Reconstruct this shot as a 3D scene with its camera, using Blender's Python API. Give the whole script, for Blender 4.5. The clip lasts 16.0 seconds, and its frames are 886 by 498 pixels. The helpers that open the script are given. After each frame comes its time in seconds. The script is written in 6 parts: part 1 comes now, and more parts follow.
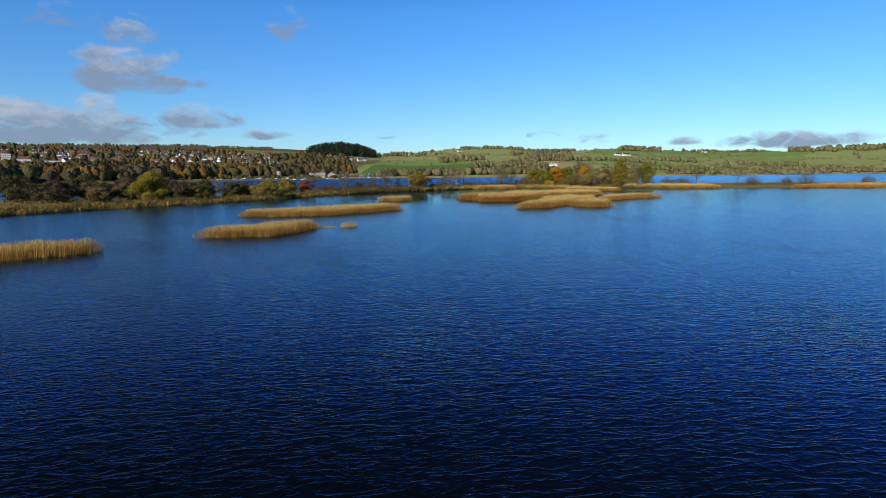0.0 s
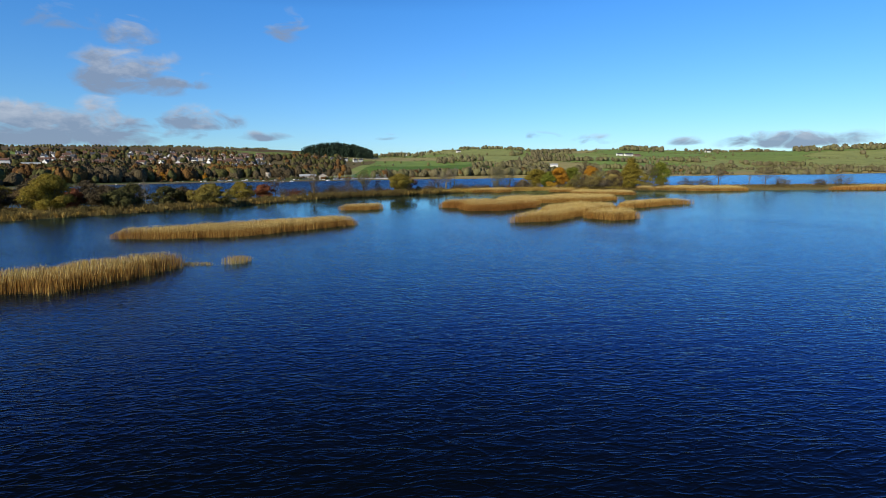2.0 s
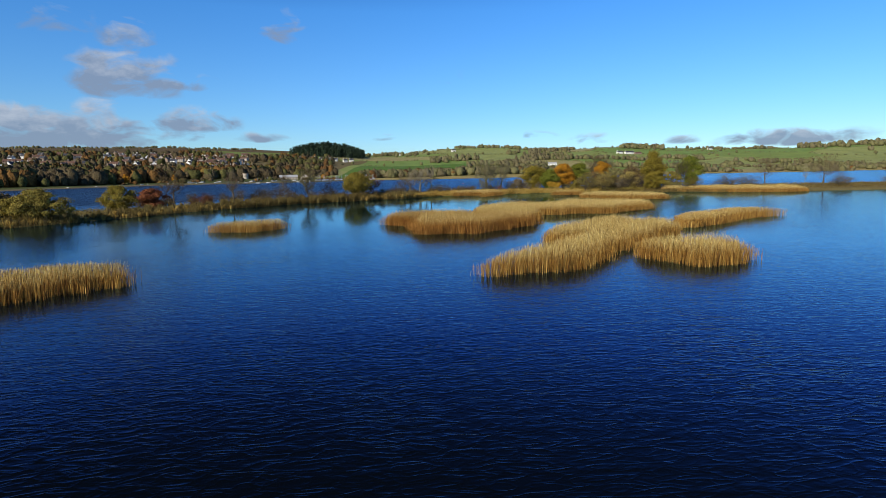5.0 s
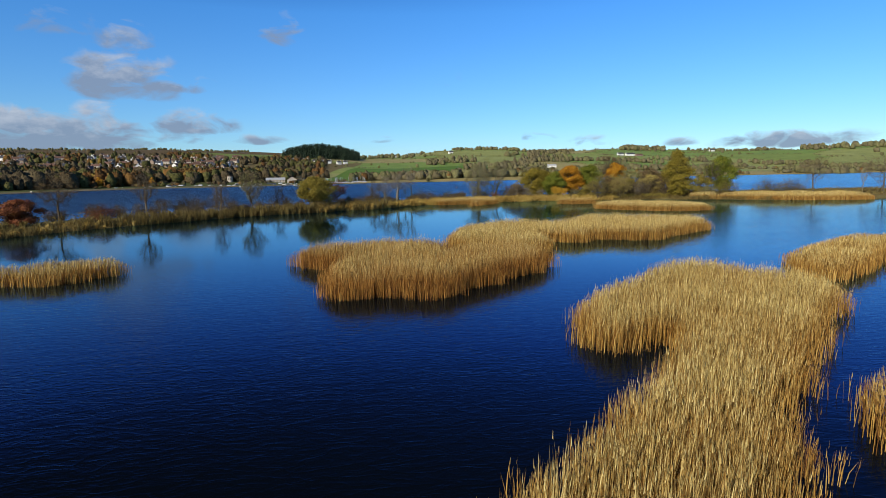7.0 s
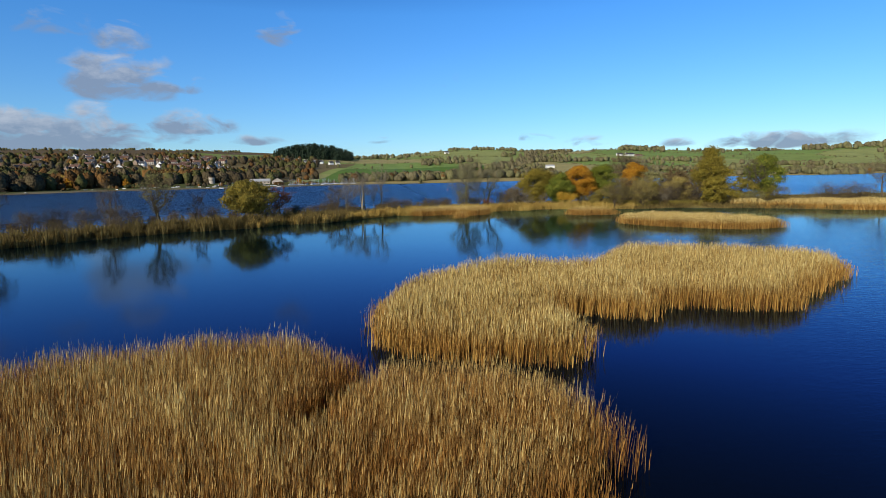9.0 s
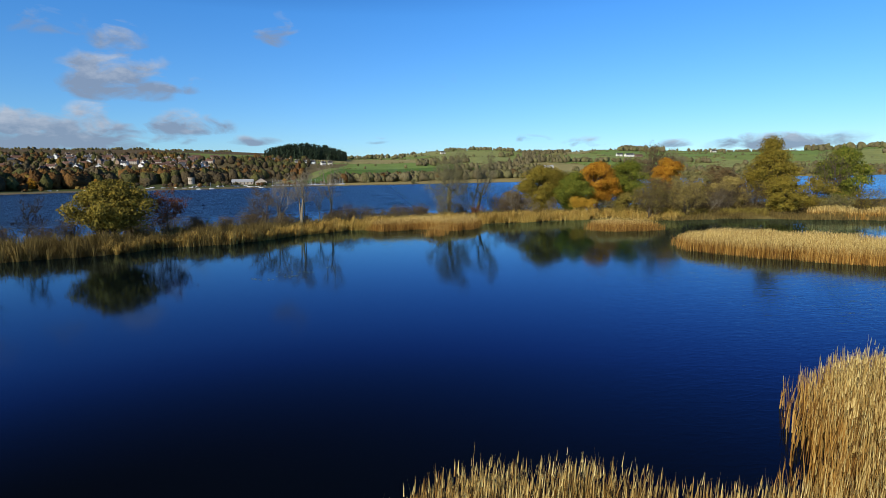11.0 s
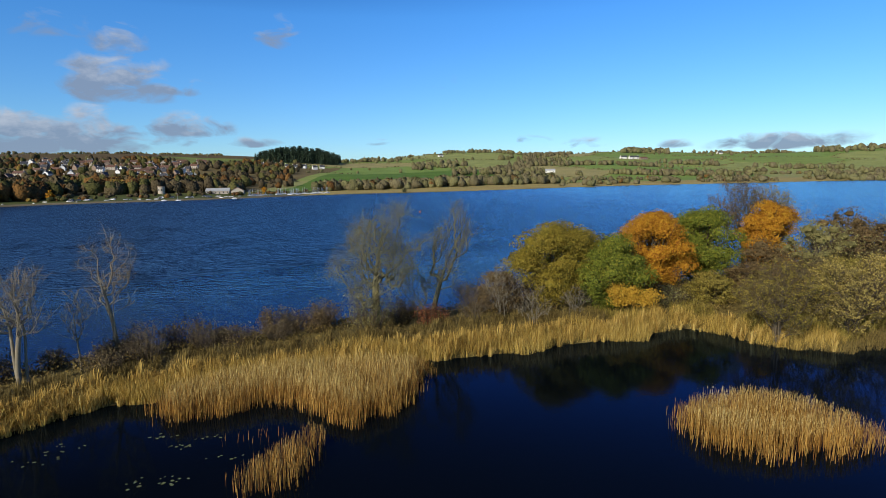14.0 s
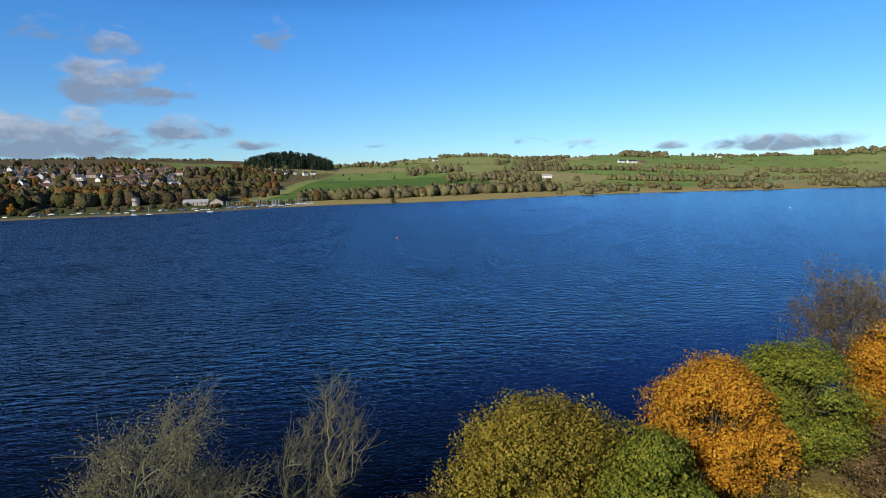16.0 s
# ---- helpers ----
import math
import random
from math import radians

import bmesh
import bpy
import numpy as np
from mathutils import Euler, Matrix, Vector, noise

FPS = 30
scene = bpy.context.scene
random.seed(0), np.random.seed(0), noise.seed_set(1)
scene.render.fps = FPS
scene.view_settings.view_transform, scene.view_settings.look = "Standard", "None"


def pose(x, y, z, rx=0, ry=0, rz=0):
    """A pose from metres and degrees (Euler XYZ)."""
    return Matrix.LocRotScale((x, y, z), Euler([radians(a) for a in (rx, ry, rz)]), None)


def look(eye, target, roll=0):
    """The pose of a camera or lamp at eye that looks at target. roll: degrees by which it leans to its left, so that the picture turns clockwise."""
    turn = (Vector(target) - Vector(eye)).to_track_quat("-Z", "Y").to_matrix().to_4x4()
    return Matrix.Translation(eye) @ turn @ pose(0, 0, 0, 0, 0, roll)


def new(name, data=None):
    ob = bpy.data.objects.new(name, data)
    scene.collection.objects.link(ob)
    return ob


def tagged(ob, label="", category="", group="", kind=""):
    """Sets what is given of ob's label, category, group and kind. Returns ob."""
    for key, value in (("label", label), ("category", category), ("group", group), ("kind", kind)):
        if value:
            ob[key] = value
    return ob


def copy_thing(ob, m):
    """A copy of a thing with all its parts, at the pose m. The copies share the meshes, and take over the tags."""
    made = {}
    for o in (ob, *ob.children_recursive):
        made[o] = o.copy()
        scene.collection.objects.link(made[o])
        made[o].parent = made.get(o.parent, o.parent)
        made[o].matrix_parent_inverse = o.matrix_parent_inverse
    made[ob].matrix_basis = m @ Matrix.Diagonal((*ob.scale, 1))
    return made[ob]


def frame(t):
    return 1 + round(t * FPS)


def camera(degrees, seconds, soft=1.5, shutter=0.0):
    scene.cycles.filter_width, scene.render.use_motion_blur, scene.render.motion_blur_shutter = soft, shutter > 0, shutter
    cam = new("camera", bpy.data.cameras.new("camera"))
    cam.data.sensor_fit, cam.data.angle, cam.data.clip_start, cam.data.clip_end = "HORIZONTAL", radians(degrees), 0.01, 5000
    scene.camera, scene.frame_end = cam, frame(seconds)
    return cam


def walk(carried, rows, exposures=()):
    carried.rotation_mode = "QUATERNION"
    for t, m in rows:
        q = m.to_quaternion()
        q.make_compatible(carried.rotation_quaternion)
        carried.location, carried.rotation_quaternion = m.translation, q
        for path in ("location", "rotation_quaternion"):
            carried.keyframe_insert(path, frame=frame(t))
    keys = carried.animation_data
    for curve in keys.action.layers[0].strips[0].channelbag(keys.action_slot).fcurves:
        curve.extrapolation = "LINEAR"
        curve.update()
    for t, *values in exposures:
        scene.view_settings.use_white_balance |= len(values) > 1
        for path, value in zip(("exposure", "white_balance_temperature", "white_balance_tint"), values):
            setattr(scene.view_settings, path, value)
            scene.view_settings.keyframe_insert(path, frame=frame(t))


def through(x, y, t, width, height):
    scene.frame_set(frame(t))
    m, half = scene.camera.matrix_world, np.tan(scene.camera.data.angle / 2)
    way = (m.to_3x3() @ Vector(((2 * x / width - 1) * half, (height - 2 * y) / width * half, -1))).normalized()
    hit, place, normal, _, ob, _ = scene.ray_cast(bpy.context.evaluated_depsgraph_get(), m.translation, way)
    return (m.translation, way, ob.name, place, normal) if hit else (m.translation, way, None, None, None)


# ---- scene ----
cam = camera(76.00, 16.0, soft=0.8)
PATH = [
    (0, (-1.893, -41.801, 8.176), (-0.969, -31.935, 6.83), -0.42),
    (0.5, (0.011, -33.883, 8.218), (0.933, -24.016, 6.875), -0.44),
    (1, (2.031, -25.854, 8.275), (2.951, -15.987, 6.934), -0.47),
    (1.5, (4.224, -17.628, 8.333), (5.142, -7.76, 6.996), -0.52),
    (2, (6.41, -9.208, 8.266), (7.328, 0.66, 6.935), -0.57),
    (2.5, (8.442, -0.627, 7.998), (9.364, 9.242, 6.675), -0.65),
    (3, (10.55, 8.053, 7.749), (11.477, 17.922, 6.432), -0.73),
    (3.5, (12.937, 16.745, 7.722), (13.868, 26.615, 6.406), -0.81),
    (4, (15.332, 25.291, 7.744), (16.265, 35.16, 6.425), -0.88),
    (4.5, (17.45, 33.605, 7.637), (18.389, 43.472, 6.312), -0.95),
    (5, (19.449, 41.969, 7.577), (20.398, 51.834, 6.247), -1.00),
    (5.5, (21.522, 50.609, 7.739), (22.482, 60.473, 6.407), -1.04),
    (6, (23.565, 59.165, 7.923), (24.532, 69.029, 6.598), -1.06),
    (6.5, (25.442, 67.269, 7.936), (26.411, 77.136, 6.627), -1.05),
    (7, (27.185, 75.119, 7.972), (28.159, 84.987, 6.678), -1.04),
    (7.5, (28.884, 83.003, 8.217), (29.871, 92.87, 6.926), -1.03),
    (8, (30.694, 91.006, 8.435), (31.698, 100.871, 7.142), -1.03),
    (8.5, (32.711, 99.151, 8.395), (33.725, 109.015, 7.106), -1.04),
    (9, (34.715, 107.411, 8.301), (35.737, 117.275, 7.017), -1.05),
    (9.5, (36.514, 115.753, 8.366), (37.547, 125.617, 7.085), -1.03),
    (10, (38.327, 124.18, 8.401), (39.372, 134.043, 7.123), -1.01),
    (10.5, (40.365, 132.706, 8.203), (41.423, 142.568, 6.929), -0.98),
    (11, (42.389, 141.36, 7.922), (43.456, 151.222, 6.65), -0.97),
    (11.5, (44.163, 150.123, 7.818), (45.23, 159.984, 6.544), -0.98),
    (12, (45.892, 158.757, 8.256), (46.955, 168.618, 6.98), -1.01),
    (12.5, (47.845, 167.037, 9.476), (48.901, 176.899, 8.202), -1.06),
    (13, (50.083, 174.995, 11.102), (51.133, 184.859, 9.834), -1.10),
    (13.5, (52.59, 182.715, 12.721), (53.639, 192.579, 11.461), -1.12),
    (14, (55.255, 190.235, 14.381), (56.307, 200.1, 13.127), -1.15),
    (14.5, (57.936, 197.568, 16.189), (58.996, 207.433, 14.937), -1.20),
    (15, (60.483, 204.664, 18.017), (61.553, 214.529, 16.769), -1.25),
    (15.5, (62.792, 211.494, 19.724), (63.873, 221.359, 18.488), -1.30),
    (16, (64.956, 218.173, 21.349), (66.049, 228.038, 20.129), -1.33),
]
walk(cam, [(t, look(eye, target, roll)) for t, eye, target, roll in PATH])

# ---- light ----
SUN_AZ, SUN_EL = radians(222), radians(27)          # azimuth clockwise from +y, elevation
world = bpy.data.worlds.new("sky")
scene.world = world
world.use_nodes = True
wn, wl = world.node_tree.nodes, world.node_tree.links
wn.clear()


def wnode(kind, **values):
    n = wn.new(kind)
    for key, value in values.items():
        n.inputs[key].default_value = value
    return n


sky = wn.new("ShaderNodeTexSky")
sky.sky_type = "NISHITA"
sky.sun_disc = False
sky.sun_elevation, sky.sun_rotation = SUN_EL, SUN_AZ
sky.altitude, sky.air_density, sky.dust_density, sky.ozone_density = 0, 1.0, 0.1, 4.0
coord = wn.new("ShaderNodeTexCoord")
# clouds: banks low in the sky, each given by azimuth, base elevation, half width, height over the base, weight
CLOUDS = [(-28.6, 3.3, 7.4, 2.7, 1.15), (-24.6, 3.3, 3.6, 3.2, 1.0), (-22.6, 7.9, 4.6, 3.2, 0.95), (-18.6, 8.0, 3.4, 1.2, 0.7), (-22.4, 11.4, 2.4, 2.2, 0.62), (-17.6, 4.5, 3.8, 1.7, 0.9),
          (-18.6, 3.5, 2.4, 1.0, 0.7), (-11.8, 3.4, 2.7, 0.8, 0.75), (-9.4, 12.8, 2.1, 2.4, 0.66), (-28.5, 12.2, 4.3, 1.8, 0.4), (-33.5, 12.8, 3.6, 2.0, 0.4),
          (37.1, 2.2, 5.6, 1.2, 0.75), (34.0, 2.6, 2.4, 1.0, 0.6), (20.3, 2.7, 2.2, 0.8, 0.62), (14.7, 3.4, 2.3, 0.6, 0.45), (0.2, 3.4, 1.6, 0.6, 0.5),
          (28.2, 2.5, 1.5, 0.7, 0.6), (5.4, 9.0, 2.4, 1.6, 0.22), (-70, 7, 14, 4, 0.8), (80, 6, 12, 4, 0.7), (140, 10, 16, 6, 0.7), (-130, 9, 18, 6, 0.7)]
split = wn.new("ShaderNodeSeparateXYZ")
wl.new(coord.outputs["Generated"], split.inputs[0])


def wmath(op, a, b=None, c=None, clamp=False):
    n = wn.new("ShaderNodeMath")
    n.operation, n.use_clamp = op, clamp
    for i, v in enumerate((a, b, c)):
        if v is None:
            continue
        if isinstance(v, (int, float)):
            n.inputs[i].default_value = v
        else:
            wl.new(v, n.inputs[i])
    return n.outputs[0]


azim = wmath("MULTIPLY", wmath("ARCTAN2", split.outputs[0], split.outputs[1]), 57.2958)
elev = wmath("MULTIPLY", wmath("ARCSINE", split.outputs[2]), 57.2958)
place = wn.new("ShaderNodeCombineXYZ")
wl.new(azim, place.inputs[0])
wl.new(wmath("MULTIPLY", elev, 1.9), place.inputs[1])
puff = wnode("ShaderNodeTexNoise", Scale=0.34, Detail=5.0, Roughness=0.52, Distortion=0.5)
wl.new(place.outputs[0], puff.inputs["Vector"])
cover, light, weigh = None, None, None
for az, el, w, h, weight in CLOUDS:
    dx = wmath("DIVIDE", wmath("SUBTRACT", azim, az), w * 1.25)
    up_ = wmath("DIVIDE", wmath("SUBTRACT", elev, el), h)
    over = wmath("MAXIMUM", wmath("MULTIPLY", up_, 0.8), wmath("MULTIPLY", up_, -2.4))
    r2 = wmath("ADD", wmath("MULTIPLY", dx, dx), wmath("MULTIPLY", over, over))
    bank = wmath("MULTIPLY", wmath("SUBTRACT", 1.0, r2, clamp=True), weight)
    cover = bank if cover is None else wmath("MAXIMUM", cover, bank)
    tall = wmath("MULTIPLY", bank, up_)
    light = tall if light is None else wmath("ADD", light, tall)
    weigh = bank if weigh is None else wmath("ADD", weigh, bank)
ragged = wmath("MULTIPLY_ADD", wmath("SUBTRACT", puff.outputs["Fac"], 0.5), 3.4, -0.34)
billow = wmath("MULTIPLY", wmath("ADD", wmath("MULTIPLY", cover, 1.3), ragged), 1.3, clamp=True)
cover = wmath("MULTIPLY", billow, wmath("MULTIPLY", cover, 2.4, clamp=True), clamp=True)
cover = wmath("MULTIPLY", cover, 0.9)
shade = wnode("ShaderNodeTexNoise", Scale=0.5, Detail=6.0, Roughness=0.6)
wl.new(place.outputs[0], shade.inputs["Vector"])
cloud_col = wn.new("ShaderNodeMix")
cloud_col.data_type = "RGBA"
cloud_col.inputs[6].default_value = (1.75, 2.3, 3.3, 1)
cloud_col.inputs[7].default_value = (3.9, 4.3, 5.0, 1)
lit = wmath("MULTIPLY_ADD", wmath("DIVIDE", light, wmath("ADD", weigh, 0.02)), 1.1, -0.22)
wl.new(wmath("ADD", lit, wmath("MULTIPLY", wmath("SUBTRACT", shade.outputs["Fac"], 0.5), 2.0), clamp=True), cloud_col.inputs[0])
tone = wn.new("ShaderNodeHueSaturation")
tone.inputs["Saturation"].default_value = 1.05
wl.new(sky.outputs[0], tone.inputs["Color"])
mixed = wn.new("ShaderNodeMix")
mixed.data_type = "RGBA"
wl.new(cover, mixed.inputs[0])
blue = wn.new("ShaderNodeMix")
blue.data_type, blue.blend_type = "RGBA", "MULTIPLY"
blue.inputs[0].default_value = 1.0
deep = wn.new("ShaderNodeValToRGB")
deep.color_ramp.elements.new(0.3)
deep.color_ramp.elements.new(0.4)
for e, (at_, tint_) in zip(deep.color_ramp.elements, [(0.0, (0.60, 0.79, 0.99, 1)), (0.26, (0.41, 0.84, 1.22, 1)), (0.42, (0.14, 0.51, 1.0, 1)), (0.66, (0.03, 0.15, 0.42, 1))]):
    e.position, e.color = at_, tint_
wl.new(split.outputs[2], deep.inputs[0])
wl.new(deep.outputs[0], blue.inputs[7])
wl.new(tone.outputs[0], blue.inputs[6])
# high sky towards -x darkened, added to dim the lake's reflections there
side_ = wmath("MULTIPLY", wmath("SUBTRACT", 0.30, split.outputs[0]), 1.25, clamp=True)
high_ = wmath("MULTIPLY", wmath("SUBTRACT", split.outputs[2], 0.26), 6.0, clamp=True)
side_dim = wmath("SUBTRACT", 1.0, wmath("MULTIPLY", wmath("MULTIPLY", side_, high_), 0.88))
deeper = wn.new("ShaderNodeMix")
deeper.data_type, deeper.blend_type = "RGBA", "MULTIPLY"
deeper.inputs[0].default_value = 1.0
wl.new(blue.outputs[2], deeper.inputs[6])
wl.new(side_dim, deeper.inputs[7])
wl.new(deeper.outputs[2], mixed.inputs[6])
wl.new(cloud_col.outputs[2], mixed.inputs[7])
back = wnode("ShaderNodeBackground", Strength=0.132)
wl.new(mixed.outputs[2], back.inputs[0])
wout = wn.new("ShaderNodeOutputWorld")
wl.new(back.outputs[0], wout.inputs[0])

sun = new("sun", bpy.data.lights.new("sun", "SUN"))
sun.data.energy, sun.data.angle, sun.data.color = 5.0, radians(0.6), (1.0, 0.93, 0.82)
towards = Vector((math.sin(SUN_AZ) * math.cos(SUN_EL), math.cos(SUN_AZ) * math.cos(SUN_EL), math.sin(SUN_EL)))
sun.matrix_world = look(towards * 300 + Vector((60, 150, 0)), (60, 150, 0))

# ---- materials ----


def material(name, rough=0.8, spec=0.3):
    m = bpy.data.materials.new(name)
    m.use_nodes = True
    b = m.node_tree.nodes["Principled BSDF"]
    b.inputs["Roughness"].default_value = rough
    b.inputs["Specular IOR Level"].default_value = spec
    return m, m.node_tree.nodes, m.node_tree.links, b


def ramp(nodes, stops):
    r = nodes.new("ShaderNodeValToRGB")
    while len(r.color_ramp.elements) < len(stops):
        r.color_ramp.elements.new(0.5)
    for e, (at, col) in zip(r.color_ramp.elements, stops):
        e.position, e.color = at, (*col, 1)
    return r


def plain(name, col, col2=None, scale=3.0, rough=0.8, spec=0.3, bump=0.0, metal=0.0):
    """A surface of two close tones in noise at two scales, with fine relief."""
    m, n, l, b = material(name, rough, spec)
    b.inputs["Metallic"].default_value = metal
    c = n.new("ShaderNodeTexCoord")
    t1, t2 = n.new("ShaderNodeTexNoise"), n.new("ShaderNodeTexNoise")
    t1.inputs["Scale"].default_value, t2.inputs["Scale"].default_value = scale, scale * 9
    t1.inputs["Detail"].default_value = 5
    for t in (t1, t2):
        l.new(c.outputs["Object"], t.inputs["Vector"])
    add = n.new("ShaderNodeMath")
    add.operation = "MULTIPLY_ADD"
    add.inputs[1].default_value = 0.4
    l.new(t2.outputs["Fac"], add.inputs[0])
    mul = n.new("ShaderNodeMath")
    mul.operation = "MULTIPLY"
    mul.inputs[1].default_value = 0.6
    l.new(t1.outputs["Fac"], mul.inputs[0])
    l.new(mul.outputs[0], add.inputs[2])
    r = ramp(n, [(0.32, col), (0.68, col2 or tuple(v * 0.7 for v in col))])
    l.new(add.outputs[0], r.inputs[0])
    l.new(r.outputs[0], b.inputs["Base Color"])
    if bump:
        bp = n.new("ShaderNodeBump")
        bp.inputs["Strength"].default_value = bump
        l.new(add.outputs[0], bp.inputs["Height"])
        l.new(bp.outputs[0], b.inputs["Normal"])
    return m


def foliage(name, stops, through=0.25, patch=0.35, rough=0.75, patch_scale=0.6):
    """Leaves and stalks: each takes its own tone, with drifts of tone from place to place; some light passes through."""
    m, n, l, b = material(name, rough, 0.2)
    g, c, t = n.new("ShaderNodeNewGeometry"), n.new("ShaderNodeTexCoord"), n.new("ShaderNodeTexNoise")
    t.inputs["Scale"].default_value = patch_scale
    t.inputs["Detail"].default_value = 3
    l.new(c.outputs["Object"], t.inputs["Vector"])
    mixer = n.new("ShaderNodeMix")
    mixer.inputs[0].default_value = patch
    l.new(g.outputs["Random Per Island"], mixer.inputs[2])
    l.new(t.outputs["Fac"], mixer.inputs[3])
    r = ramp(n, stops)
    l.new(mixer.outputs[0], r.inputs[0])
    l.new(r.outputs[0], b.inputs["Base Color"])
    tr = n.new("ShaderNodeBsdfTranslucent")
    l.new(r.outputs[0], tr.inputs[0])
    ms = n.new("ShaderNodeMixShader")
    ms.inputs[0].default_value = through
    l.new(b.outputs[0], ms.inputs[1])
    l.new(tr.outputs[0], ms.inputs[2])
    l.new(ms.outputs[0], n["Material Output"].inputs[0])
    return m


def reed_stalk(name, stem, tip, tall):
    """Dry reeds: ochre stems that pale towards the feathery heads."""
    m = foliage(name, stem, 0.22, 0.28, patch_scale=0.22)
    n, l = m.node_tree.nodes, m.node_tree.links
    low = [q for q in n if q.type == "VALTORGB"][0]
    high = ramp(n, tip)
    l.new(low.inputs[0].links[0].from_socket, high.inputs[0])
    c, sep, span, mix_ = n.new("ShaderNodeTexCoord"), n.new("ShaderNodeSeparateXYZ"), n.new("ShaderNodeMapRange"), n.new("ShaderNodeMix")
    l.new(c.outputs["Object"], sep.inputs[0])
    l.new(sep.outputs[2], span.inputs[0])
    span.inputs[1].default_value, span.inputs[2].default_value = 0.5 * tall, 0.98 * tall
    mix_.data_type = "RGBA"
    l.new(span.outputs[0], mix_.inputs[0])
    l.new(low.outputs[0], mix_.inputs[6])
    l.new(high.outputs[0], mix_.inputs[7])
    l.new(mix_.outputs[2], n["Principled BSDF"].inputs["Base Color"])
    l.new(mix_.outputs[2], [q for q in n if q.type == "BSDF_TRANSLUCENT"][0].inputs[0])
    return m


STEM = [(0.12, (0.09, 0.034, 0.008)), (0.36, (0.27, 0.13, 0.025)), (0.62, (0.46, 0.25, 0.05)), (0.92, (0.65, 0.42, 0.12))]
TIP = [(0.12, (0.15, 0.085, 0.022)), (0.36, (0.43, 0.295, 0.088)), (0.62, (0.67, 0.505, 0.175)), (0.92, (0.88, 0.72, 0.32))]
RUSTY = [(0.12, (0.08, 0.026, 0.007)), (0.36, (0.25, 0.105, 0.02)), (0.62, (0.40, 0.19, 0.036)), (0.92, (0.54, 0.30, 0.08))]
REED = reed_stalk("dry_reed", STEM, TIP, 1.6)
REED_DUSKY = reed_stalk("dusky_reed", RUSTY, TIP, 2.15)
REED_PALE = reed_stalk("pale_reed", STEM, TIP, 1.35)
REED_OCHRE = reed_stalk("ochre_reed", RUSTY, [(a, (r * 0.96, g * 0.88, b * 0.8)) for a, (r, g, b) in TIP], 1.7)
GRASS = foliage("bank_grass", [(0.1, (0.10, 0.06, 0.015)), (0.35, (0.36, 0.24, 0.05)), (0.6, (0.56, 0.39, 0.09)), (0.85, (0.72, 0.55, 0.19))], 0.2, 0.5, patch_scale=0.25)
WEED = foliage("dry_weed", [(0.1, (0.0426, 0.0306, 0.0119)), (0.35, (0.119, 0.0851, 0.0255)), (0.6, (0.204, 0.149, 0.0426)), (0.85, (0.323, 0.238, 0.0851))], 0.2, 0.5, patch_scale=0.25)
STRAW = foliage("pale_straw", [(0.1, (0.16, 0.09, 0.02)), (0.35, (0.38, 0.245, 0.055)), (0.6, (0.55, 0.375, 0.095)), (0.85, (0.70, 0.53, 0.18))], 0.2, 0.5, patch_scale=0.25)
WEEDGREEN = foliage("olive_weed", [(0.1, (0.0575, 0.046, 0.0115)), (0.35, (0.161, 0.127, 0.0242)), (0.6, (0.27, 0.218, 0.0414)), (0.85, (0.46, 0.345, 0.0862))], 0.2, 0.5, patch_scale=0.3)
BRAMBLE = foliage("bramble_leaf", [(0.1, (0.0489, 0.0352, 0.0127)), (0.4, (0.122, 0.0875, 0.0254)), (0.65, (0.196, 0.142, 0.0371)), (0.9, (0.323, 0.22, 0.0684))], 0.15, 0.5, patch_scale=0.3)
OLIVE = foliage("olive_leaf", [(0.1, (0.0865, 0.0724, 0.0116)), (0.4, (0.202, 0.16, 0.0193)), (0.7, (0.299, 0.227, 0.029)), (0.95, (0.406, 0.29, 0.0483))], 0.25, 0.32, patch_scale=1.1)
DEEPOLIVE = foliage("deep_olive_leaf", [(0.1, (0.0719, 0.0661, 0.0144)), (0.4, (0.18, 0.146, 0.023)), (0.7, (0.288, 0.222, 0.0316)), (0.95, (0.431, 0.301, 0.0504))], 0.25, 0.32, patch_scale=1.1)
GREEN = foliage("green_leaf", [(0.1, (0.0434, 0.0627, 0.0116)), (0.4, (0.135, 0.16, 0.0174)), (0.7, (0.213, 0.227, 0.0251)), (0.95, (0.348, 0.29, 0.0386))], 0.25, 0.32, patch_scale=1.1)
ORANGE = foliage("orange_leaf", [(0.1, (0.20, 0.06, 0.01)), (0.4, (0.42, 0.185, 0.014)), (0.7, (0.55, 0.285, 0.02)), (0.95, (0.64, 0.42, 0.045))], 0.25, 0.32, patch_scale=1.1)
RUSSET = foliage("russet_leaf", [(0.1, (0.08, 0.025, 0.015)), (0.45, (0.19, 0.06, 0.025)), (0.8, (0.28, 0.11, 0.04)), (0.95, (0.32, 0.19, 0.06))], 0.2, 0.32, patch_scale=1.1)
GREYGREEN = foliage("willow_leaf", [(0.1, (0.11, 0.0968, 0.0322)), (0.5, (0.23, 0.207, 0.0736)), (0.9, (0.35, 0.313, 0.119))], 0.2, 0.32, patch_scale=1.1)
GOLD = foliage("golden_leaf", [(0.1, (0.253, 0.138, 0.0172)), (0.5, (0.529, 0.31, 0.0287)), (0.9, (0.632, 0.414, 0.0575))], 0.25, 0.32, patch_scale=1.1)
YELLOWISH = foliage("yellow_leaf", [(0.1, (0.184, 0.138, 0.023)), (0.5, (0.391, 0.276, 0.0403)), (0.9, (0.529, 0.38, 0.069))], 0.25, 0.32, patch_scale=1.1)
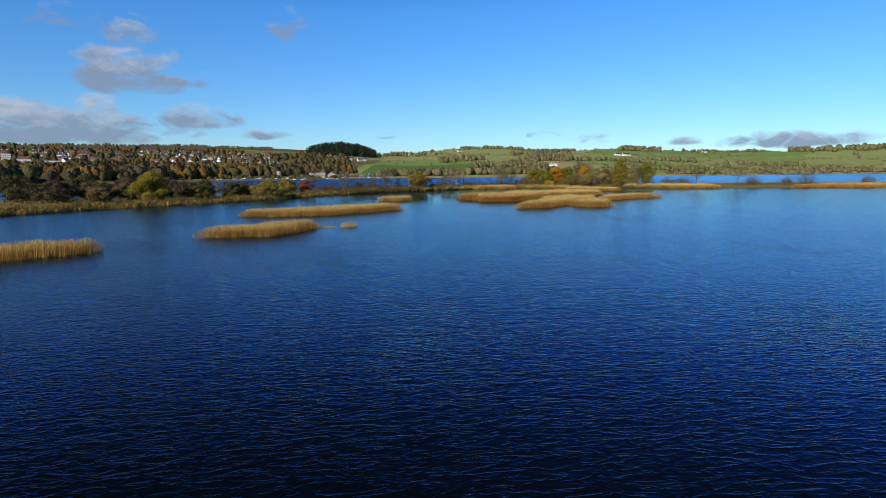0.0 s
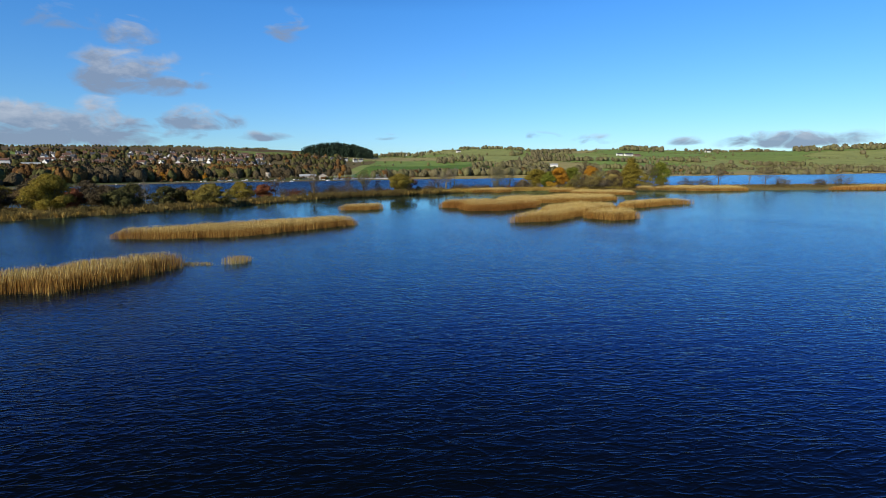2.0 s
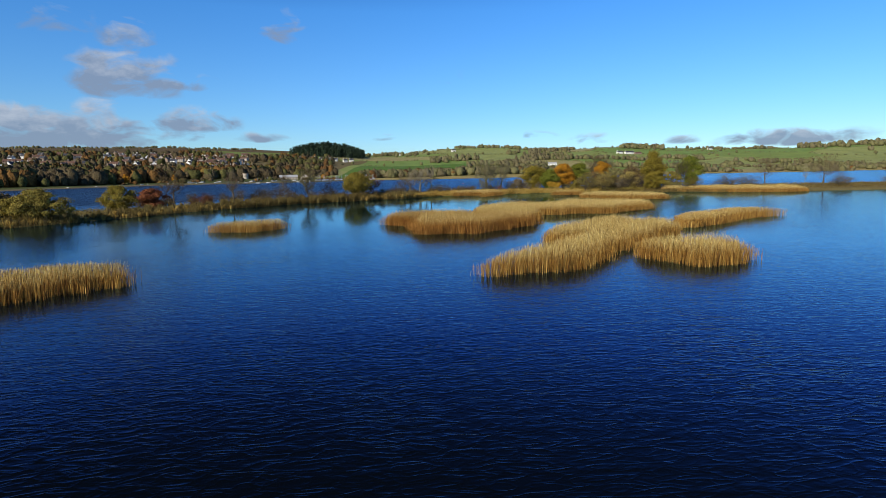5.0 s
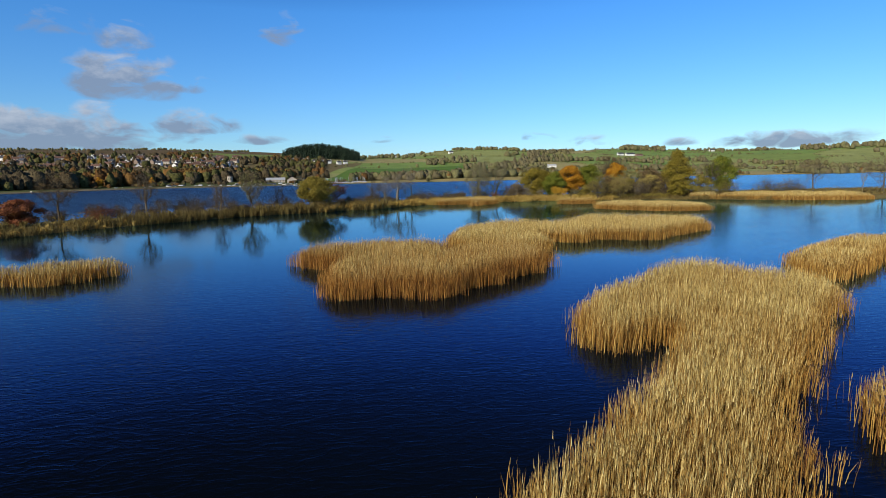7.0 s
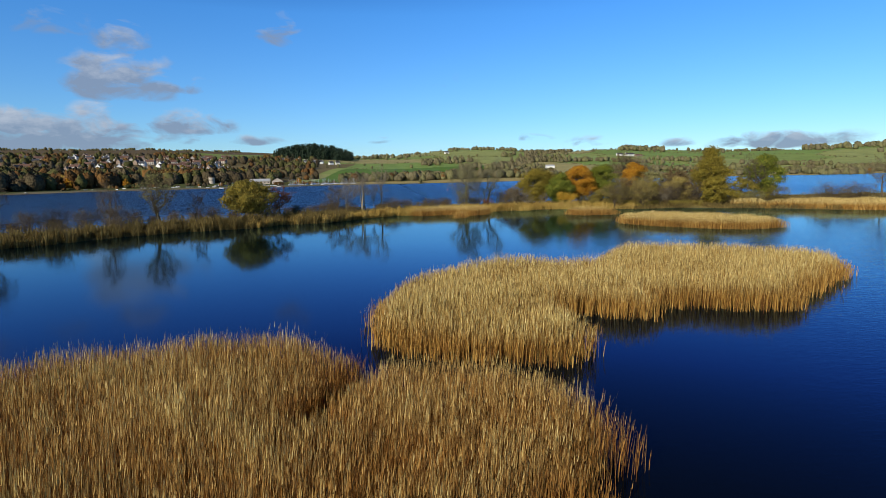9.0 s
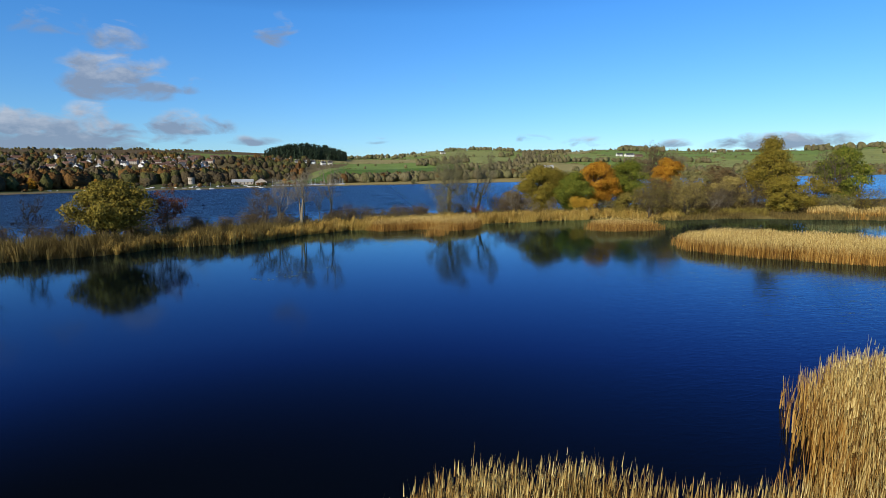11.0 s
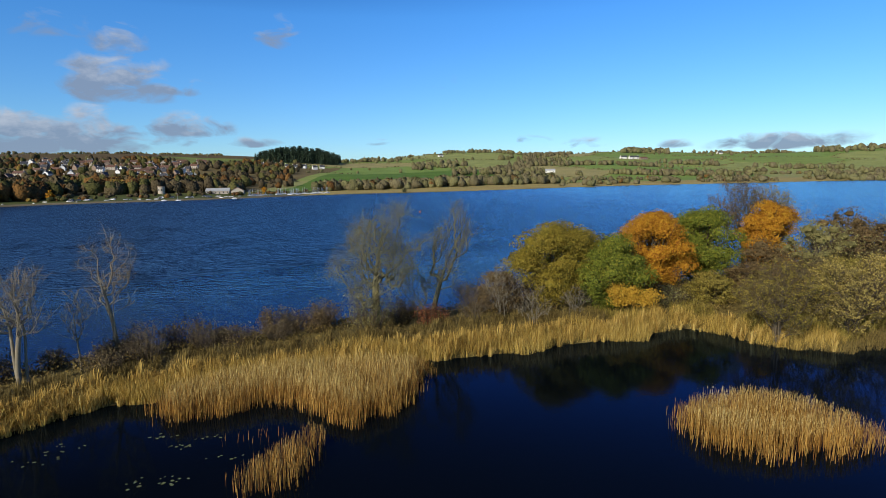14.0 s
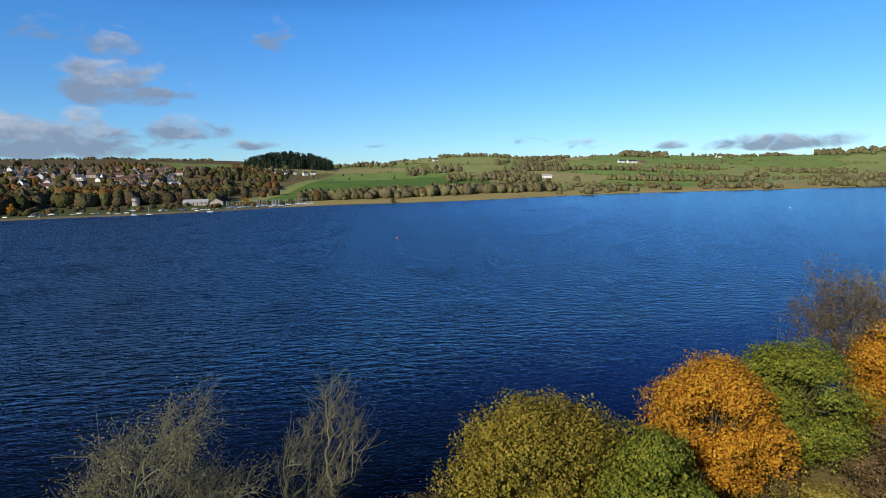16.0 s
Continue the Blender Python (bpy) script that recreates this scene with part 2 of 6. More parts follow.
GOLDWILLOW = foliage("willow_gold", [(0.1, (0.149, 0.115, 0.0287)), (0.5, (0.345, 0.265, 0.069)), (0.9, (0.552, 0.437, 0.138))], 0.25, 0.32, patch_scale=1.1)
BROWNLEAF = foliage("brown_leaf", [(0.1, (0.06, 0.04, 0.016)), (0.5, (0.135, 0.09, 0.036)), (0.9, (0.235, 0.16, 0.068))], 0.15, 0.35)
TWIG = foliage("twig_haze", [(0.1, (0.07, 0.05, 0.024)), (0.5, (0.15, 0.11, 0.048)), (0.9, (0.25, 0.19, 0.085))], 0.0, 0.4)
CONIFER = foliage("conifer_needle", [(0.1, (0.008, 0.016, 0.010)), (0.5, (0.018, 0.034, 0.018)), (0.9, (0.035, 0.055, 0.025))], 0.0, 0.3)
def far_leaf(name, dark, mid, light_):
    """Crowns far away: soft drifts of tone from tree to tree, small clumps of leaves and the gaps between them in relief."""
    m, n, l, b = material(name, 0.9, 0.1)
    g, c = n.new("ShaderNodeNewGeometry"), n.new("ShaderNodeTexCoord")
    t1, t2 = n.new("ShaderNodeTexNoise"), n.new("ShaderNodeTexNoise")
    for t, scale, detail in ((t1, 0.03, 3), (t2, 0.55, 5)):
        t.inputs["Scale"].default_value, t.inputs["Detail"].default_value = scale, detail
        l.new(c.outputs["Object"], t.inputs["Vector"])
    m1, m2 = n.new("ShaderNodeMix"), n.new("ShaderNodeMix")
    m1.inputs[0].default_value, m2.inputs[0].default_value = 0.5, 0.6
    l.new(g.outputs["Random Per Island"], m1.inputs[2])
    l.new(t1.outputs["Fac"], m1.inputs[3])
    l.new(m1.outputs[0], m2.inputs[2])
    l.new(t2.outputs["Fac"], m2.inputs[3])
    r = ramp(n, [(0.34, dark), (0.5, mid), (0.66, light_)])
    l.new(m2.outputs[0], r.inputs[0])
    l.new(r.outputs[0], b.inputs["Base Color"])
    bp = n.new("ShaderNodeBump")
    bp.inputs["Strength"].default_value, bp.inputs["Distance"].default_value = 1.0, 2.2
    l.new(t2.outputs["Fac"], bp.inputs["Height"])
    l.new(bp.outputs[0], b.inputs["Normal"])
    return m


FAR_OLIVE = far_leaf("far_olive", (0.0445, 0.0455, 0.0158), (0.0841, 0.0811, 0.0267), (0.133, 0.124, 0.0415))
FAR_BROWN = far_leaf("far_brown", (0.0483, 0.0367, 0.0213), (0.0848, 0.0657, 0.0357), (0.13, 0.102, 0.0541))
FAR_RUST = far_leaf("far_rust", (0.075, 0.04, 0.018), (0.135, 0.07, 0.023), (0.20, 0.105, 0.03))
FAR_GOLD = far_leaf("far_gold", (0.12, 0.075, 0.02), (0.19, 0.125, 0.03), (0.26, 0.175, 0.04))
# hill trees: olive and brown made paler, distance haze put into the colour
HAZED_SCRUB = far_leaf("hazed_scrub", (0.095, 0.09, 0.04), (0.15, 0.14, 0.06), (0.21, 0.195, 0.085))
HAZED_BROWN = far_leaf("hazed_brown", (0.095, 0.08, 0.043), (0.145, 0.124, 0.064), (0.195, 0.168, 0.088))
BARK = plain("grey_bark", (0.15, 0.115, 0.068), (0.07, 0.054, 0.034), 4.0, 0.9, bump=0.6)
PALEBARK = plain("pale_bark", (0.29, 0.25, 0.17), (0.145, 0.12, 0.08), 3.0, 0.9, bump=0.6)
WILLOWBARK = plain("willow_bark", (0.195, 0.179, 0.101), (0.101, 0.0897, 0.0484), 3.0, 0.9, bump=0.6)
DARKBARK = plain("dark_bark", (0.11, 0.082, 0.045), (0.055, 0.042, 0.024), 4.0, 0.9, bump=0.6)
LILY = plain("lily_pad", (0.10, 0.135, 0.05), (0.17, 0.18, 0.085), 2.0, 0.35, 0.5)
HARL = plain("white_harling", (0.80, 0.79, 0.74), (0.68, 0.66, 0.61), 0.5, 0.85)
CREAM = plain("cream_render", (0.48, 0.42, 0.33), (0.36, 0.31, 0.25), 0.5, 0.85)
SANDSTONE = plain("brown_sandstone", (0.30, 0.22, 0.16), (0.20, 0.15, 0.11), 0.6, 0.9)
SLATE = plain("slate_roof", (0.075, 0.078, 0.09), (0.045, 0.047, 0.055), 0.8, 0.55)
TILE = plain("brown_tile_roof", (0.16, 0.085, 0.06), (0.10, 0.06, 0.045), 0.8, 0.7)
SHEET = plain("grey_sheet_roof", (0.42, 0.43, 0.44), (0.32, 0.33, 0.34), 0.4, 0.5)
PANE = plain("dark_window", (0.02, 0.025, 0.03), (0.03, 0.035, 0.045), 1.0, 0.1, 0.6)
HULL = plain("white_hull", (0.78, 0.78, 0.76), (0.62, 0.62, 0.60), 1.0, 0.35, 0.5)
COVER = plain("blue_boat_cover", (0.08, 0.16, 0.38), (0.05, 0.10, 0.25), 1.0, 0.7)
ALLOY = plain("alloy_mast", (0.66, 0.67, 0.69), (0.5, 0.51, 0.53), 1.0, 0.35, metal=0.6)
CARPAINT = plain("white_car_paint", (0.75, 0.75, 0.75), (0.7, 0.7, 0.7), 0.5, 0.25, 0.6)
CARDARK = plain("dark_car_paint", (0.06, 0.07, 0.09), (0.04, 0.045, 0.06), 0.5, 0.25, 0.6)
RUBBER = plain("tyre_rubber", (0.02, 0.02, 0.02), (0.03, 0.03, 0.03), 2.0, 0.9)
POST = plain("weathered_post", (0.20, 0.17, 0.13), (0.11, 0.09, 0.07), 3.0, 0.9, bump=0.4)
BUOY = plain("orange_buoy", (0.70, 0.14, 0.03), (0.60, 0.12, 0.03), 1.0, 0.4)

# ---- shapes of land and water in plan ----
NEAR = [(-128, -20), (-100, 30), (-86, 62), (-80, 80), (-70, 98), (-58, 114), (-47, 128), (-38, 143), (-30, 158), (-25, 170), (-18, 181),
        (-9.8, 189.6), (-4, 197), (3, 202), (7.3, 204.3), (12.8, 206.3), (16.5, 212), (22.8, 213), (25.8, 216), (29, 219.8), (32.8, 224.2),
        (36.3, 227.4), (40.1, 229.1), (48, 230.5), (58.3, 233.5), (64, 234.2), (70, 235.8), (76, 236.6), (82, 239), (85, 237.5),
        (86.3, 233), (91, 230.5), (99.9, 232), (106, 228.5), (112, 225), (119, 222), (126, 213), (140, 208), (165, 209), (200, 205), (260, 190), (330, 160)]
LAKESIDE = [(340, 200), (280, 245), (225, 268), (185, 272), (150, 270), (127, 270), (110, 267), (95, 262), (80, 257), (70, 253), (59, 249.5), (50, 246.5),
            (44, 244.5), (41, 243), (32, 239), (26.4, 235), (18.6, 231), (10, 226), (0, 219), (-12, 211), (-26, 202), (-38, 190), (-48, 175),
            (-56, 162), (-68, 152), (-84, 148), (-104, 146), (-122, 118), (-134, 70), (-148, 20), (-170, -40)]
SPIT = NEAR + LAKESIDE
SHORE = [(-330, -600), (-300, 0), (-266, 300), (-258, 400), (-250, 520), (-218, 604), (-195, 630), (-163, 648), (-125, 657), (-95, 672), (-57, 692), (-22, 730),
         (28, 752), (80, 754), (136, 768), (197, 792), (270, 832), (345, 858), (420, 862), (500, 862), (557, 856), (650, 868), (740, 900), (900, 925), (1300, 940), (3600, 940)]
FARLAND = SHORE + [(3600, 5200), (-3000, 5200), (-3000, -600)]
BEHIND = [(-330, -190), (0, -150), (420, -190), (560, 100), (640, 300), (3600, 420), (3600, -700), (-330, -700)]


def edge_distance(x, y, line, closed):
    best = np.full(x.shape, 1e9)
    pts = line + [line[0]] if closed else line
    for (ax, ay), (bx, by) in zip(pts[:-1], pts[1:]):
        dx, dy = bx - ax, by - ay
        u = np.clip(((x - ax) * dx + (y - ay) * dy) / (dx * dx + dy * dy), 0, 1)
        best = np.minimum(best, np.hypot(x - ax - u * dx, y - ay - u * dy))
    return best


def inside(x, y, poly):
    res = np.zeros(x.shape, bool)
    for (ax, ay), (bx, by) in zip(poly, poly[1:] + poly[:1]):
        if ay != by:
            res ^= ((ay > y) != (by > y)) & (x < (bx - ax) * (y - ay) / (by - ay) + ax)
    return res


def signed(x, y, poly, line=None):
    d = edge_distance(x, y, line or poly, line is None)
    return np.where(inside(x, y, poly), d, -d)


def wobble(x, y, size, seed=0.0):
    """Smooth, cheap undulation between -1 and 1."""
    a, b = x / size, y / size
    return (np.sin(a * 1.3 + 2.1 * np.sin(b * 0.7 + seed) + seed) + np.sin(b * 1.7 + 1.9 * np.sin(a * 0.6 - seed) + 2 * seed) + np.sin((a + b) * 2.3 + seed * 3) * 0.5) / 2.5


RIDGE_AZ = [-70, -50, -33, -27, -20, -12, -8, -2, 2, 7, 12, 17, 22, 27, 33, 39, 44, 60, 90]
RIDGE_R = [1500, 1500, 1650, 1700, 1750, 1800, 1850, 1900, 1900, 1950, 1950, 2000, 2000, 2050, 2100, 2100, 2100, 2100, 2000]
RIDGE_H = [70, 75, 78, 84, 88, 84, 82, 70, 72, 88, 88, 78, 82, 76, 72, 66, 72, 70, 60]


def land_height(x, y):
    x, y = np.asarray(x, float), np.asarray(y, float)
    sp = signed(x, y, SPIT)
    h = np.where(sp > 0, np.minimum(sp * 0.22, 0.55) + 0.12 * wobble(x, y, 2.3) * np.clip(sp / 3, 0, 1), np.maximum(sp * 0.35, -2.5))
    s = signed(x, y, FARLAND, SHORE)
    r = np.hypot(x - 30, y - 91)
    az = np.degrees(np.arctan2(x - 30, y - 91))
    big_r, crest = np.interp(az, RIDGE_AZ, RIDGE_R), np.interp(az, RIDGE_AZ, RIDGE_H)
    sp2 = np.maximum(s, 0)
    u = sp2 / (sp2 + np.maximum(big_r - r, 1e-3))
    hill = 0.8 * np.minimum(sp2 / 6, 1) + crest * (0.35 * u + 0.65 * u * u * (3 - 2 * u)) + 3.5 * wobble(x, y, 130, 0.7) * np.clip(sp2 / 300, 0, 1)
    hill = np.where(r > big_r, hill - 0.03 * (r - big_r), hill)
    b = signed(x, y, BEHIND)
    rear = np.where(b > 0, np.minimum(b * 0.06, 14), -9)
    return np.maximum.reduce([h, np.where(s > 0, hill, np.maximum(s * 0.2, -2.5)), np.maximum(rear, -2.5)])


def height_at(x, y):
    return float(land_height(np.array([x]), np.array([y]))[0])


# fields: a warped patchwork behind the far shore
frng = np.random.default_rng(5)
FIELDS = np.array([(fx + frng.uniform(-80, 80), fy + frng.uniform(-65, 65)) for fx in range(-700, 1800, 250) for fy in range(860, 2300, 190)])
FIELD_TONES = np.array([(0.18, 0.265, 0.07), (0.23, 0.285, 0.085), (0.26, 0.29, 0.10), (0.195, 0.26, 0.07), (0.275, 0.285, 0.11), (0.30, 0.27, 0.12)])
field_tone = frng.integers(0, 6, len(FIELDS))


def nearest_fields(x, y):
    d = np.hypot(x[:, None] - FIELDS[None, :, 0], y[:, None] - FIELDS[None, :, 1])
    order = np.argsort(d, axis=1)[:, :2]
    rows = np.arange(len(x))
    return order[:, 0], d[rows, order[:, 1]] - d[rows, order[:, 0]]


def mesh_of(name, verts, faces, mat, parent=None, smooth=False, label="", world_matrix=None):
    """One mesh object from arrays of corners and of faces, all with the same number of corners."""
    me = bpy.data.meshes.new(name)
    verts, faces = np.asarray(verts, np.float32), np.asarray(faces, np.int32)
    n, k = faces.shape
    me.vertices.add(len(verts))
    me.vertices.foreach_set("co", verts.ravel())
    me.loops.add(n * k)
    me.loops.foreach_set("vertex_index", faces.ravel())
    me.polygons.add(n)
    me.polygons.foreach_set("loop_start", np.arange(0, n * k, k, dtype=np.int32))
    me.polygons.foreach_set("use_smooth", np.full(n, smooth))
    me.update(calc_edges=True)
    me.materials.append(mat)
    ob = new(name, me)
    if parent:
        ob.parent = parent
    if label:
        tagged(ob, label)
    return ob


def grid_faces(nx, ny):
    i = (np.arange(ny - 1)[:, None] * nx + np.arange(nx - 1)[None, :]).ravel()
    return np.stack([i, i + 1, i + nx + 1, i + nx], 1)


# ---- ground: one sheet from the lake bed to the horizon ----
GX = np.concatenate([np.arange(-2900, -300, 45), np.arange(-300, -130, 9), np.arange(-130, 135, 2.0), np.arange(135, 340, 5), np.arange(340, 1200, 16), np.arange(1200, 3500, 60)])
GY = np.concatenate([np.arange(-600, 30, 25), np.arange(30, 70, 4), np.arange(70, 300, 2.0), np.arange(300, 600, 20), np.arange(600, 1000, 8), np.arange(1000, 2300, 16), np.arange(2300, 4900, 90)])
gx, gy = [a.ravel() for a in np.meshgrid(GX, GY)]
gz = land_height(gx, gy)


def ground_tint(x, y):
    tint = np.zeros((len(x), 4))
    tint[:, 3] = 1
    tint[:, :3] = (0.19, 0.15, 0.055)
    s = signed(x, y, FARLAND, SHORE)
    far = s > 0
    cell = np.zeros(len(x), int)
    gap = np.zeros(len(x))
    idx = np.flatnonzero(far & (y > 600) & (y < 2600))
    for part_ in np.array_split(idx, 60):
        if len(part_):
            cell[part_], gap[part_] = nearest_fields(x[part_] + 18 * wobble(x[part_], y[part_], 60, 2), y[part_] + 12 * wobble(x[part_], y[part_], 50, 4))
    tint[far, :3] = FIELD_TONES[field_tone[cell[far]]]
    town = far & ((x < -60 + (s - 300) * 0.12) & (s < 620))
    tint[town, :3] = (0.155, 0.125, 0.06)
    lush = far & (s > 105) & (s < 430) & (x > -70 + 0.1 * s) & (x < 215 + 0.1 * s)
    tint[lush, :3] = (0.10, 0.18, 0.035)
    marsh = far & (s < 84 + 12 * wobble(x, y, 40, 1)) & (x > -20)
    tint[marsh, :3] = (0.34, 0.28, 0.11)
    strip = far & (s < 10) & (x <= -20)
    tint[strip, :3] = (0.17, 0.15, 0.10)
    lawn = far & (s >= 10) & (s < 98) & (x <= -10)
    tint[lawn, :3] = (0.085, 0.10, 0.034)
    moor = far & (np.hypot(x - 30, y - 91) > 1300) & (x < -230)
    tint[moor, :3] = (0.12, 0.088, 0.045)
    hr_, ha_ = np.hypot(x - 30, y - 91), np.degrees(np.arctan2(x - 30, y - 91))
    pasture = far & (hr_ > 1240) & (hr_ < 1480) & (ha_ > -16.6 + 0.8 * wobble(x, y, 60)) & (ha_ < -10.8)
    tint[pasture, :3] = (0.17, 0.22, 0.06)
    return tint


m, n, l, b = material("land_cover", 0.95, 0.1)
att = n.new("ShaderNodeAttribute")
att.attribute_name = "tint"
c = n.new("ShaderNodeTexCoord")
t1, t2 = n.new("ShaderNodeTexNoise"), n.new("ShaderNodeTexNoise")
t1.inputs["Scale"].default_value, t2.inputs["Scale"].default_value = 0.03, 0.6
t1.inputs["Detail"].default_value = t2.inputs["Detail"].default_value = 6
r = ramp(n, [(0.25, (0.8, 0.82, 0.8)), (0.75, (1.18, 1.15, 1.1))])
r2 = ramp(n, [(0.25, (0.75, 0.75, 0.75)), (0.75, (1.2, 1.2, 1.2))])
for t, rr in ((t1, r), (t2, r2)):
    l.new(c.outputs["Object"], t.inputs["Vector"])
    l.new(t.outputs["Fac"], rr.inputs[0])
mm = n.new("ShaderNodeMix")
mm.data_type, mm.blend_type = "RGBA", "MULTIPLY"
mm.inputs[0].default_value = 1
l.new(att.outputs["Color"], mm.inputs[6])
l.new(r.outputs[0], mm.inputs[7])
mm2 = n.new("ShaderNodeMix")
mm2.data_type, mm2.blend_type = "RGBA", "MULTIPLY"
mm2.inputs[0].default_value = 1
l.new(mm.outputs[2], mm2.inputs[6])
l.new(r2.outputs[0], mm2.inputs[7])
l.new(mm2.outputs[2], b.inputs["Base Color"])
LAND = m
ground = mesh_of("ground", np.stack([gx, gy, gz], 1), grid_faces(len(GX), len(GY)), LAND, smooth=True)
tagged(ground, "grassy shore, spit, green fields and hills", "ground", kind="structure")
col = ground.data.color_attributes.new("tint", "FLOAT_COLOR", "POINT")
col.data.foreach_set("color", ground_tint(gx, gy).astype(np.float32).ravel())

# ---- water: one level sheet, ruffled by wind in the open, calm in the lee of the reeds ----
WX = np.concatenate([np.arange(-330, -120, 30), np.arange(-120, 220, 6), np.arange(220, 700, 30), np.arange(700, 3500, 200)])
WY = np.concatenate([np.arange(-210, -60, 30), np.arange(-60, 330, 6), np.arange(330, 960, 30)])
wx, wy = [a.ravel() for a in np.meshgrid(WX, WY)]
lee = signed(wx, wy, SPIT)
behind_spit = (wy > 215 + 0.25 * (wx - 20)) & (lee < 0) & (wy > np.interp(wx, [p[0] for p in NEAR], [p[1] for p in NEAR]))
ruffle = np.interp(wy + 6 * wobble(wx, wy, 18), [-20, 60, 108, 128], [1.0, 0.6, 0.2, 0.02])
ruffle = np.maximum(ruffle, np.interp(wy, [120, 172, 190], [0.4, 0.3, 0.06]) * np.clip((wx - 46) / 22, 0, 1))
ruffle = np.where(wx < -15, np.interp(wy, [60, 120, 170], [1.0, 0.45, 0.1]), ruffle)
ruffle = np.where(behind_spit, np.clip(0.5 + -lee / 25, 0, 2.2), ruffle)
ruffle = ruffle * np.where(behind_spit, 0.45 + 0.8 / (1 + np.exp((wx - 130) / 70)), np.interp(wx, [-40, 10, 60], [0.85, 0.9, 0.8]))
m, n, l, b = material("lake_water", 0.04, 0.5)
c = n.new("ShaderNodeTexCoord")
att = n.new("ShaderNodeAttribute")
att.attribute_name = "ruffle"


def wave(scale, sx, sy, turn, detail, dist):
    mp = n.new("ShaderNodeMapping")
    mp.inputs["Rotation"].default_value = (0, 0, radians(turn))
    mp.inputs["Scale"].default_value = (sx, sy, 1)
    l.new(c.outputs["Object"], mp.inputs["Vector"])
    t = n.new("ShaderNodeTexNoise")
    t.inputs["Scale"].default_value, t.inputs["Detail"].default_value, t.inputs["Distortion"].default_value = scale, detail, dist
    l.new(mp.outputs[0], t.inputs["Vector"])
    return t.outputs["Fac"]


def nmath(op, a, bb):
    q = n.new("ShaderNodeMath")
    q.operation = op
    for i, v in enumerate((a, bb)):
        if isinstance(v, (int, float)):
            q.inputs[i].default_value = v
        else:
            l.new(v, q.inputs[i])
    return q.outputs[0]


def ridge(scale, sx, sy, turn, dist, narrow, power):
    """Narrow crests between flat troughs."""
    off = nmath("ABSOLUTE", nmath("SUBTRACT", wave(scale, sx, sy, turn, 1.0, dist), 0.5), 0.0)
    crest = nmath("MAXIMUM", nmath("SUBTRACT", 1.0, nmath("MULTIPLY", off, narrow)), 0.0)
    return nmath("POWER", crest, power)


rough_ = nmath("ADD", 0.065, nmath("MULTIPLY", att.outputs["Fac"], 0.09))
gloss, body, fres, blend = [n.new("ShaderNode" + k) for k in ("BsdfGlossy", "BsdfDiffuse", "Fresnel", "MixShader")]
body.inputs["Color"].default_value = (0.0022, 0.0036, 0.0048, 1)
fres.inputs["IOR"].default_value = 1.38
l.new(rough_, gloss.inputs["Roughness"])
l.new(fres.outputs[0], blend.inputs[0])
# steep reflections are darkened through the gloss colour, grazing ones left bright blue
reflection_tint = ramp(n, [(0.027, (0.12, 0.155, 0.18)), (0.08, (0.17, 0.24, 0.35)), (0.18, (0.25, 0.37, 0.80)), (0.5, (0.50, 0.77, 1.0))])
l.new(fres.outputs[0], reflection_tint.inputs[0])
l.new(reflection_tint.outputs[0], gloss.inputs["Color"])
l.new(body.outputs[0], blend.inputs[1])
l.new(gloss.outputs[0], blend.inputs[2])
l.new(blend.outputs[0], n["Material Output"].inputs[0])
swell = nmath("SUBTRACT", wave(0.85, 0.5, 1.5, -24, 2.0, 0.5), 0.5)
fine_ = nmath("SUBTRACT", wave(3.4, 0.6, 1.4, -16, 2.0, 0.3), 0.5)
waves = nmath("ADD", nmath("MULTIPLY", ridge(1.0, 0.75, 1.9, -18, 0.6, 7.0, 2.0), 0.14), nmath("MULTIPLY", ridge(1.9, 0.75, 1.7, -28, 0.5, 7.0, 2.0), 0.085))
waves = nmath("ADD", waves, nmath("ADD", nmath("MULTIPLY", swell, 0.34), nmath("MULTIPLY", fine_, 0.17)))
chop = nmath("MULTIPLY", nmath("MAXIMUM", nmath("SUBTRACT", att.outputs["Fac"], 1.0), 0.0), nmath("SUBTRACT", wave(0.6, 0.55, 1.4, -34, 2.0, 0.4), 0.5))
waves = nmath("ADD", waves, nmath("MULTIPLY", chop, 3.0))
gust = wave(0.07, 1, 0.6, 20, 3.0, 0.4)
lull = nmath("MINIMUM", nmath("MAXIMUM", nmath("MULTIPLY", nmath("SUBTRACT", gust, 0.30), 2.4), 0.6), 1.15)
strength = nmath("MULTIPLY", att.outputs["Fac"], lull)
bp = n.new("ShaderNodeBump")
bp.inputs["Strength"].default_value = 1.0
bp.inputs["Distance"].default_value = 0.135
l.new(nmath("MULTIPLY", waves, strength), bp.inputs["Height"])
for node in (gloss, body, fres):
    l.new(bp.outputs[0], node.inputs["Normal"])
n.remove(b)
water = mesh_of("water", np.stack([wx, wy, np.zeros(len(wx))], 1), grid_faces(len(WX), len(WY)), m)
tagged(water, "dark blue rippled lake water", "water", kind="structure")
ra = water.data.attributes.new("ruffle", "FLOAT", "POINT")
ra.data.foreach_set("value", ruffle.astype(np.float32))

# ---- reeds ----


def rounded(poly, steps=4):
    """A closed outline through the given corners, rounded off."""
    p = np.array(poly, float)
    n = len(p)
    out = []
    for i in range(n):
        a, b_, c_, d_ = p[i - 1], p[i], p[(i + 1) % n], p[(i + 2) % n]
        for k in range(steps):
            t = k / steps
            out.append(tuple(0.5 * (2 * b_ + (c_ - a) * t + (2 * a - 5 * b_ + 4 * c_ - d_) * t * t + (3 * b_ - a - 3 * c_ + d_) * t ** 3)))
    return out


